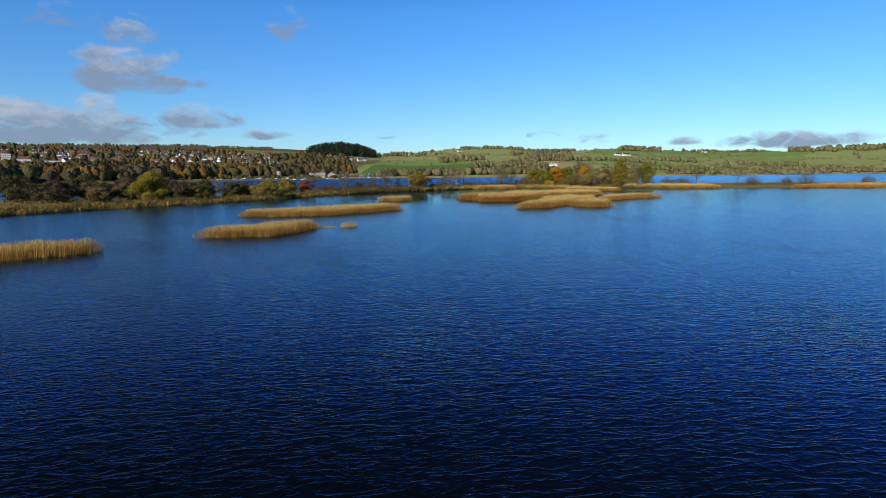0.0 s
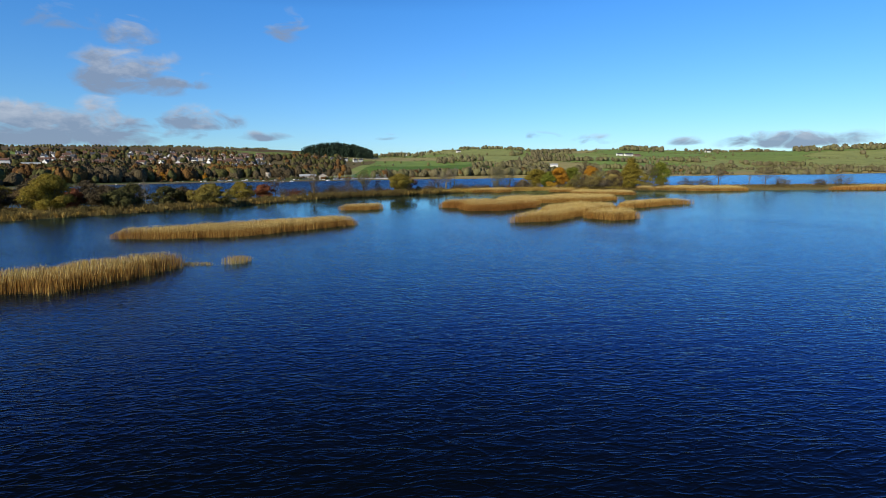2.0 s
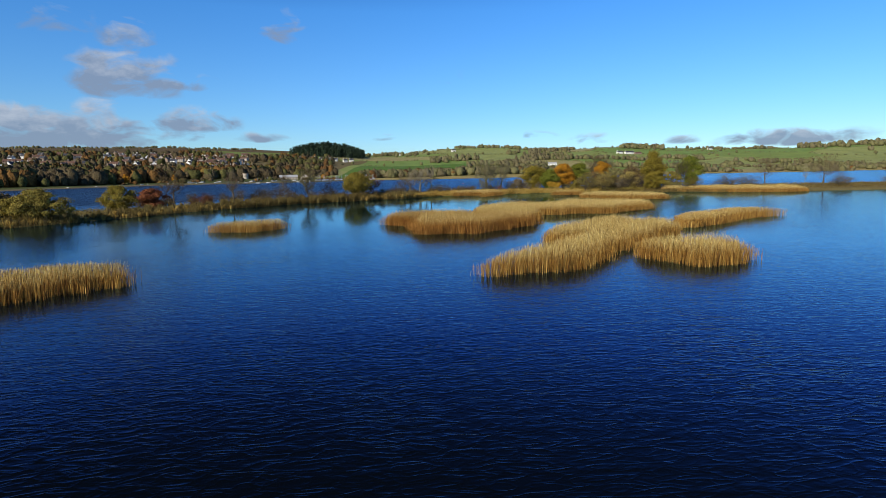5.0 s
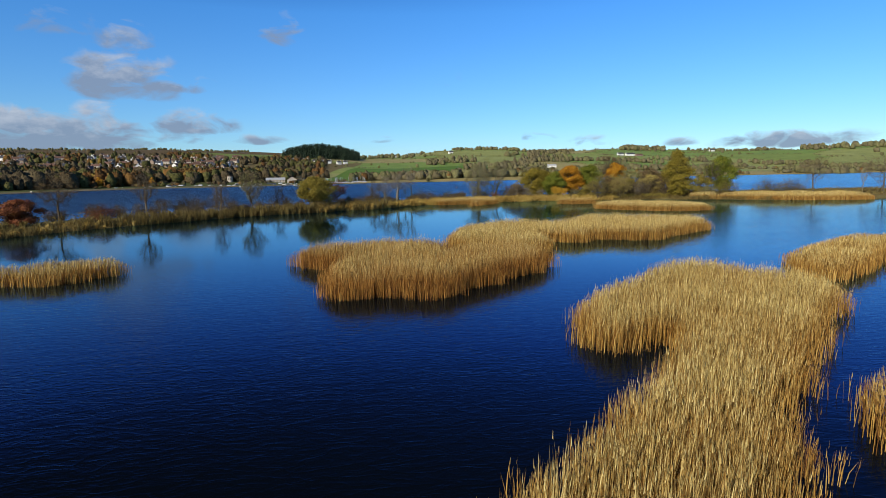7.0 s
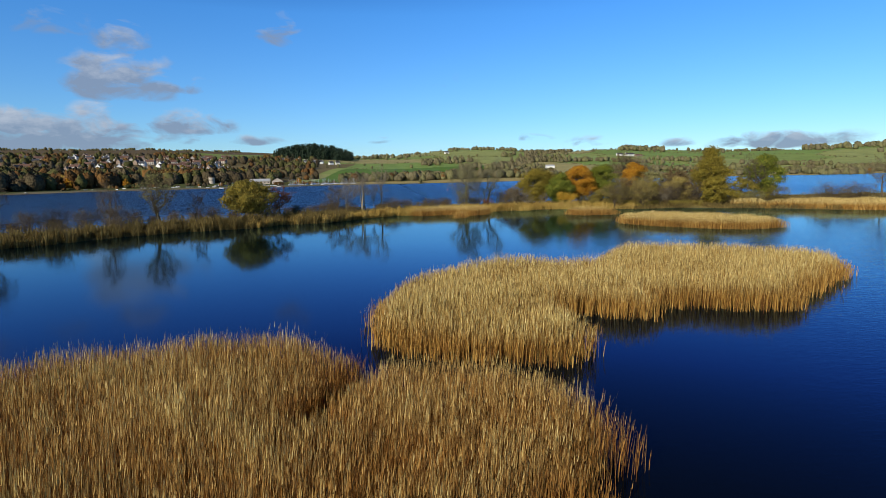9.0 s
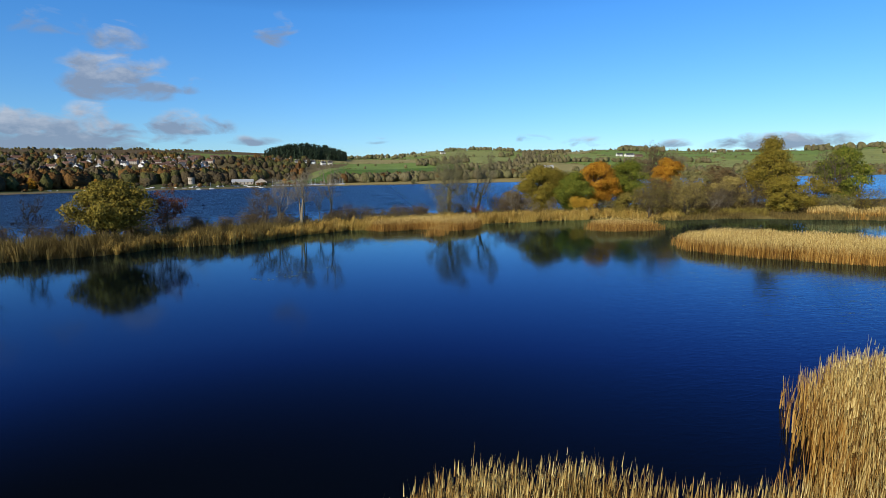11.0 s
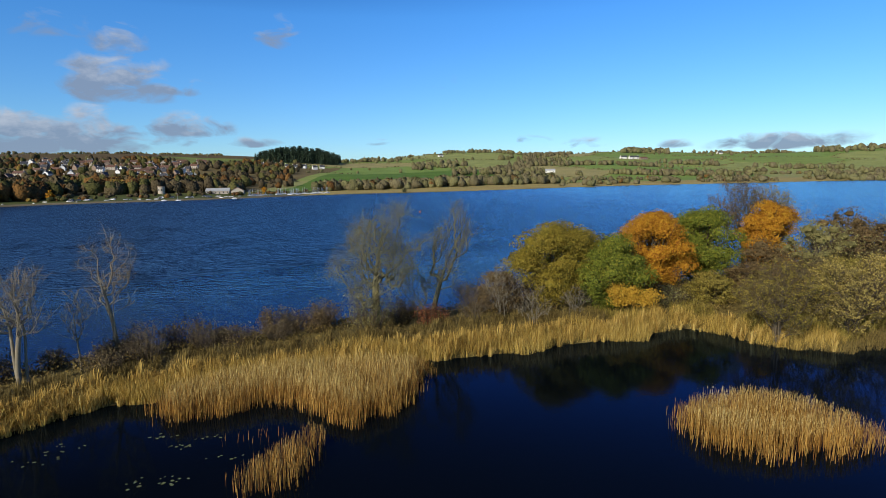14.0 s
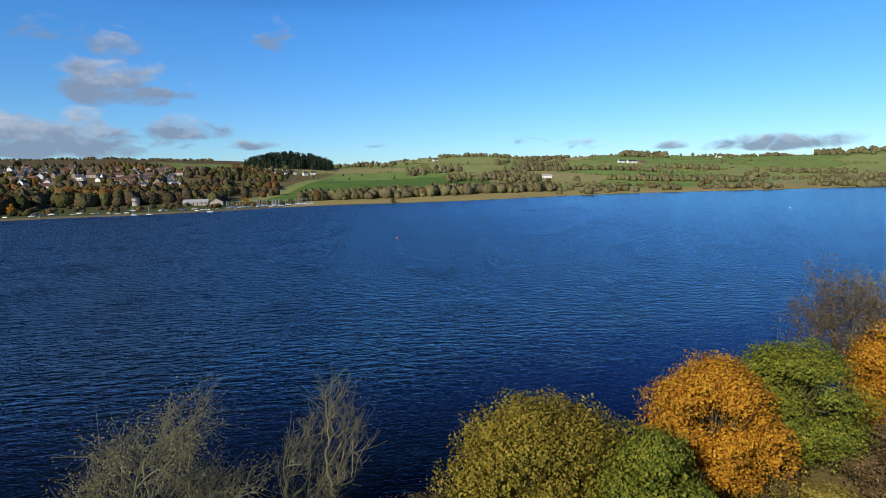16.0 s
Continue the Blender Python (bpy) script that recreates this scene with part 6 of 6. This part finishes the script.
def gable(bm, w, d, z0, rise, over=0.4, thick=0.25):
    """A pitched roof over a plan w by d, its ridge along x."""
    for side in (-1, 1):
        e, rz_ = side * (d / 2 + over), z0 + rise
        drop = z0 - over * rise / (d / 2)
        ring = [(-w / 2 - over, e, drop), (w / 2 + over, e, drop), (w / 2 + over, 0, rz_), (-w / 2 - over, 0, rz_)]
        lo = [bm.verts.new(p) for p in ring]
        hi = [bm.verts.new((x, y, z + thick)) for x, y, z in ring]
        for f in ((0, 1, 2, 3),):
            bm.faces.new([lo[i] for i in f])
            bm.faces.new([hi[i] for i in reversed(f)])
        for i in range(4):
            bm.faces.new((lo[i], hi[i], hi[(i + 1) % 4], lo[(i + 1) % 4]))


def house(x, y, w, d, h, rise, wall, roof, label, turn=0.0, chimneys=2, name="house", windows=4, category="house"):
    root = thing(name, x, y, label, category, z=height_at(x, y) - 0.3)
    root.rotation_euler = (0, 0, radians(turn))
    bm = bmesh.new()
    box(bm, -w / 2, -d / 2, 0, w / 2, d / 2, h)
    for sx in (-w / 2, w / 2):
        for off in (0.0, -0.3 if sx > 0 else 0.3):
            bm.faces.new([bm.verts.new(p) for p in ((sx + off, -d / 2, h), (sx + off, d / 2, h), (sx + off, 0, h + rise))])
    part("wall", bm, wall, root)
    bm = bmesh.new()
    gable(bm, w, d, h, rise)
    top_ = part("roof", bm, roof, root)
    for k in range(chimneys):
        cx = (-w / 2 + 0.8) if k == 0 else (w / 2 - 0.8)
        block("chimney", (cx - 0.45, -0.4, h + rise * 0.7, cx + 0.45, 0.4, h + rise + 1.1), wall, top_)
    for k in range(windows):
        wx_ = -w / 2 + (k + 0.5) * w / windows
        if k != windows // 2:
            block("window", (wx_ - 0.55, -d / 2 - 0.04, 1.0, wx_ + 0.55, -d / 2 + 0.1, 2.3), PANE, root)
        else:
            block("door", (wx_ - 0.5, -d / 2 - 0.05, 0.2, wx_ + 0.5, -d / 2 + 0.1, 2.3), SLATE, root)
        if h > 4:
            block("window", (wx_ - 0.5, -d / 2 - 0.04, 3.4, wx_ + 0.5, -d / 2 + 0.1, 4.6), PANE, root)
    return root


KINDS = [(9, 7, 4.8, 3.0, HARL, SLATE, "white rendered house with a slate roof"), (11, 7, 3.0, 2.8, HARL, TILE, "white bungalow with a brown tiled roof"),
         (14, 7.5, 4.8, 2.8, CREAM, TILE, "cream terraced house with a tiled roof"), (8.5, 7, 4.8, 3.2, SANDSTONE, SLATE, "brown stone house with a slate roof"),
         (15, 8, 4.8, 2.8, SANDSTONE, TILE, "long brown row house with a tiled roof")]
patterns = {}
hr = np.random.default_rng(9)
for hx, hy, turn in HOUSES:
    kind = int(hr.choice(5, p=[0.3, 0.16, 0.2, 0.18, 0.16]))
    if kind not in patterns:
        patterns[kind] = tagged(house(hx, hy, *KINDS[kind], turn=turn), group="houses of the village")
    else:
        copy_thing(patterns[kind], pose(hx, hy, height_at(hx, hy) - 0.3, 0, 0, turn))
for k, (hx, hy) in enumerate([(-166, 1302), (-140, 1318), (-120, 1306), (-92, 1326), (-70, 1312), (-58, 1332), (-104, 1290)]):
    copy_thing(patterns[0], pose(hx, hy, height_at(hx, hy) - 0.3, 0, 0, (k * 37) % 50 - 20))
house(663, 1515, 24, 9, 5.0, 3.2, HARL, SLATE, "long white farmhouse on the hillside", 8, 2, "farmhouse", 7)
house(640, 1522, 16, 8, 4.6, 3.0, HARL, SLATE, "white farm cottage beside the farmhouse", 8, 1, "farmhouse", 4)
house(684, 1508, 18, 9, 3.6, 3.0, SANDSTONE, TILE, "brown farm barn beside a white farmhouse", 8, 0, "barn", 3, "barn")
house(365, 1216, 19, 8, 4.0, 2.6, HARL, SHEET, "low white barn among green fields", -6, 0, "barn", 3, "barn")
house(215, 1705, 13, 8, 4.6, 3.2, HARL, SLATE, "white farmhouse below the ridge", 12, 2, "farmhouse")
house(64, 1740, 11, 8, 4.6, 3.2, HARL, SLATE, "small white house far up the hill", -20, 2)
house(1010, 1720, 15, 8, 4.6, 3.2, HARL, SLATE, "white house below the far woods", 6, 2)
house(-171, 768, 34, 10, 3.4, 2.6, SANDSTONE, SLATE, "long low shed with a dark roof on the shore", 4, 0, "boat_shed", 6, "shed")
house(-100, 757, 21, 9, 3.0, 2.4, CREAM, SHEET, "low pale sailing clubhouse on the shore", 8, 0, "clubhouse", 6)
house(-80, 750, 10, 11, 3.8, 3.2, CREAM, TILE, "gabled end of the sailing clubhouse", 98, 0, "clubhouse", 2)


def flats(x, y, w, d, h, turn):
    root = thing("flats", x, y, "white slab block of flats above the village", "building", z=height_at(x, y) - 0.3)
    root.rotation_euler = (0, 0, radians(turn))
    block("wall", (-w / 2, -d / 2, 0, w / 2, d / 2, h), HARL, root)
    block("roof", (-w / 2 - 0.2, -d / 2 - 0.2, h, w / 2 + 0.2, d / 2 + 0.2, h + 0.5), SHEET, root)
    for i in range(5):
        for j in range(int(h // 3)):
            block("window", (-w / 2 + (i + 0.25) * w / 5, -d / 2 - 0.04, 1.0 + 3 * j, -w / 2 + (i + 0.75) * w / 5, -d / 2 + 0.1, 2.3 + 3 * j), PANE, root)
    return root


for fx_, fy_, fw_, fd_, fh_ in FLATS:
    flats(fx_, fy_, fw_, fd_, fh_, 30)

tower = thing("tower", -150, 752, "squat round cream tower with a flat top", "tower", z=height_at(-150, 752) - 0.2)
tl = Limbs()
tl.tube([(0, 0, 0), (0, 0, 3), (0, 0, 6.6)], [3.1, 3.1, 3.1], 20)
tl.mesh("wall", CREAM, tower)
tl = Limbs()
tl.tube([(0, 0, 6.6), (0, 0, 6.601), (0, 0, 7.4), (0, 0, 7.401)], [3.0, 3.4, 3.4, 0.01], 20)
tl.mesh("parapet", SANDSTONE, tower)
for wx_ in (-1.2, 1.0):
    block("window", (wx_ - 0.4, -3.1, 3.2, wx_ + 0.4, -2.6, 4.6), PANE, tower)


def boat(x, y, turn, cover, mast=5.5, z=None):
    root = thing("sailing_dinghy", x, y, "small white sailing dinghy ashore with its mast up", "boat", "dinghies on the shore", z=height_at(x, y) + 0.02 if z is None else z)
    root.rotation_euler = (0, 0, radians(turn))
    bm = bmesh.new()
    rings = []
    for t in range(6):
        u = t / 5
        bw = 0.8 * math.sin(math.pi * min(0.18 + u * 0.82, 1.0)) + 0.02
        yy = -2.1 + 4.2 * u
        rings.append([bm.verts.new(p) for p in ((-bw, yy, 0.75 + 0.15 * u), (-bw * 0.7, yy, 0.15), (0, yy, 0.0 + 0.2 * u * u), (bw * 0.7, yy, 0.15), (bw, yy, 0.75 + 0.15 * u))])
    for a, b_ in zip(rings[:-1], rings[1:]):
        for i in range(4):
            bm.faces.new((a[i], a[i + 1], b_[i + 1], b_[i]))
        bm.faces.new((a[4], a[0], b_[0], b_[4]))
    bm.faces.new(rings[0])
    bm.faces.new(rings[-1])
    part("hull", bm, HULL, root)
    if cover:
        block("boat_cover", (-0.62, -1.7, 0.78, 0.62, 1.0, 1.05), COVER, root)
    ml = Limbs()
    ml.tube([(0, 0.5, 0.7), (0, 0.5, 0.7 + mast)], [0.09, 0.06], 5)
    pole_ = ml.mesh("mast", ALLOY, root)
    ml = Limbs()
    ml.tube([(0, 0.5, 1.35), (0, -1.8, 1.3)], [0.06, 0.05], 5)
    ml.mesh("boom", ALLOY, pole_)
    return root


br = np.random.default_rng(4)
first = {}
for k in range(58):
    bx_ = br.uniform(-66, 6)
    by_ = float(np.interp(bx_, [p[0] for p in SHORE], [p[1] for p in SHORE])) + br.uniform(9, 34)
    kind = k % 2
    if kind not in first:
        first[kind] = boat(bx_, by_, br.uniform(0, 360), kind == 1)
    else:
        copy_thing(first[kind], pose(bx_, by_, height_at(bx_, by_) + 0.02, 0, 0, br.uniform(0, 360)))
for bx_, by_, tr_ in ((-116, 668, 80), (-106, 671, 95), (-66, 684, 85)):
    copy_thing(first[0], pose(bx_, by_ - 6, -0.12, 0, 0, tr_))


def car(x, y, turn, paint, label):
    root = thing("parked_car", x, y, label, "car", "cars parked by the shore")
    root.location.z += 0.07
    root.rotation_euler = (0, 0, radians(turn))
    bm = bmesh.new()
    prof = [(-2.1, 0.35), (-2.1, 0.85), (-1.2, 0.95), (-0.7, 1.45), (1.2, 1.45), (1.8, 0.95), (2.1, 0.85), (2.1, 0.35)]
    a = [bm.verts.new((x_, -0.85, z_)) for x_, z_ in prof]
    b_ = [bm.verts.new((x_, 0.85, z_)) for x_, z_ in prof]
    bm.faces.new(a)
    bm.faces.new(b_[::-1])
    for i in range(8):
        bm.faces.new((a[i], b_[i], b_[(i + 1) % 8], a[(i + 1) % 8]))
    part("body", bm, paint, root)
    for sy in (-0.86, 0.85):
        block("side_window", (-0.75, sy, 0.98, 1.3, sy + 0.01, 1.36), PANE, root)
    for sx in (-1.3, 1.3):
        for sy in (-0.8, 0.8):
            wl_ = Limbs()
            wl_.tube([(sx, sy - 0.1, 0.33), (sx, sy - 0.1, 0.33), (sx, sy + 0.1, 0.33), (sx, sy + 0.1, 0.33)], [0.02, 0.33, 0.33, 0.02], 10)
            wheel_ = wl_.mesh("wheel", RUBBER, root)
            wl_ = Limbs()
            wl_.tube([(sx, sy - 0.11, 0.33), (sx, sy - 0.11, 0.33), (sx, sy + 0.11, 0.33), (sx, sy + 0.11, 0.33)], [0.02, 0.2, 0.2, 0.02], 8)
            wl_.mesh("rim", ALLOY, wheel_)
    return root


cars = [car(-128, 690, 10, CARPAINT, "white car parked beside the shore road"), car(-98, 706, -5, CARDARK, "dark car parked beside the shore road")]
for k in range(14):
    cx_ = br.uniform(-190, -85)
    cy_ = float(np.interp(cx_, [p[0] for p in SHORE], [p[1] for p in SHORE])) + br.uniform(16, 34)
    copy_thing(cars[int(br.integers(0, 2))], pose(cx_, cy_, height_at(cx_, cy_) + 0.02, 0, 0, br.uniform(-20, 20)))


def rowing_boat(x, y, turn):
    root = thing("upturned_rowing_boat", x, y, "pale upturned rowing boat on the grassy shore", "boat", "rowing boats on the shore")
    root.rotation_euler = (0, 0, radians(turn))
    bm = bmesh.new()
    rings = []
    for t in range(6):
        u = t / 5
        bw = 0.65 * math.sin(math.pi * (0.08 + 0.84 * u))
        rings.append([bm.verts.new(p) for p in ((-bw, -1.9 + 3.8 * u, 0.06), (-bw * 0.8, -1.9 + 3.8 * u, 0.4), (0, -1.9 + 3.8 * u, 0.6), (bw * 0.8, -1.9 + 3.8 * u, 0.4), (bw, -1.9 + 3.8 * u, 0.06))])
    for a, b_ in zip(rings[:-1], rings[1:]):
        for i in range(4):
            bm.faces.new((a[i], a[i + 1], b_[i + 1], b_[i]))
    bm.faces.new(rings[0])
    bm.faces.new(rings[-1])
    part("hull", bm, HULL, root)
    bm = bmesh.new()
    box(bm, -0.04, -1.8, 0.57, 0.04, 1.8, 0.68)
    part("keel", bm, POST, root)
    return root


rb = rowing_boat(-176, 652, 30)
for k in range(22):
    bx_ = br.uniform(-245, -60)
    by_ = float(np.interp(bx_, [p[0] for p in SHORE[3:]], [p[1] for p in SHORE[3:]])) + br.uniform(7, 26)
    copy_thing(rb, pose(bx_, by_, height_at(bx_, by_) + 0.02, 0, 0, br.uniform(0, 180)))


def buoy(x, y, mat, label):
    root = thing("mooring_buoy", x, y, label, "buoy", z=0.0)
    bl = Limbs()
    bl.tube([(0, 0, -0.3), (0, 0, -0.2), (0, 0, 0.1), (0, 0, 0.4), (0, 0, 0.5)], [0.03, 0.24, 0.3, 0.22, 0.03], 12)
    bl.mesh("float", mat, root)
    bl = Limbs()
    bl.tube([(0, 0, 0.45), (0, 0, 1.0)], [0.06, 0.04], 6)
    bl.mesh("pole", POST, root)
    return root


buoy(71.2, 428, BUOY, "orange mooring buoy on open water")
buoy(305, 527, HULL, "white mooring buoy on open water")
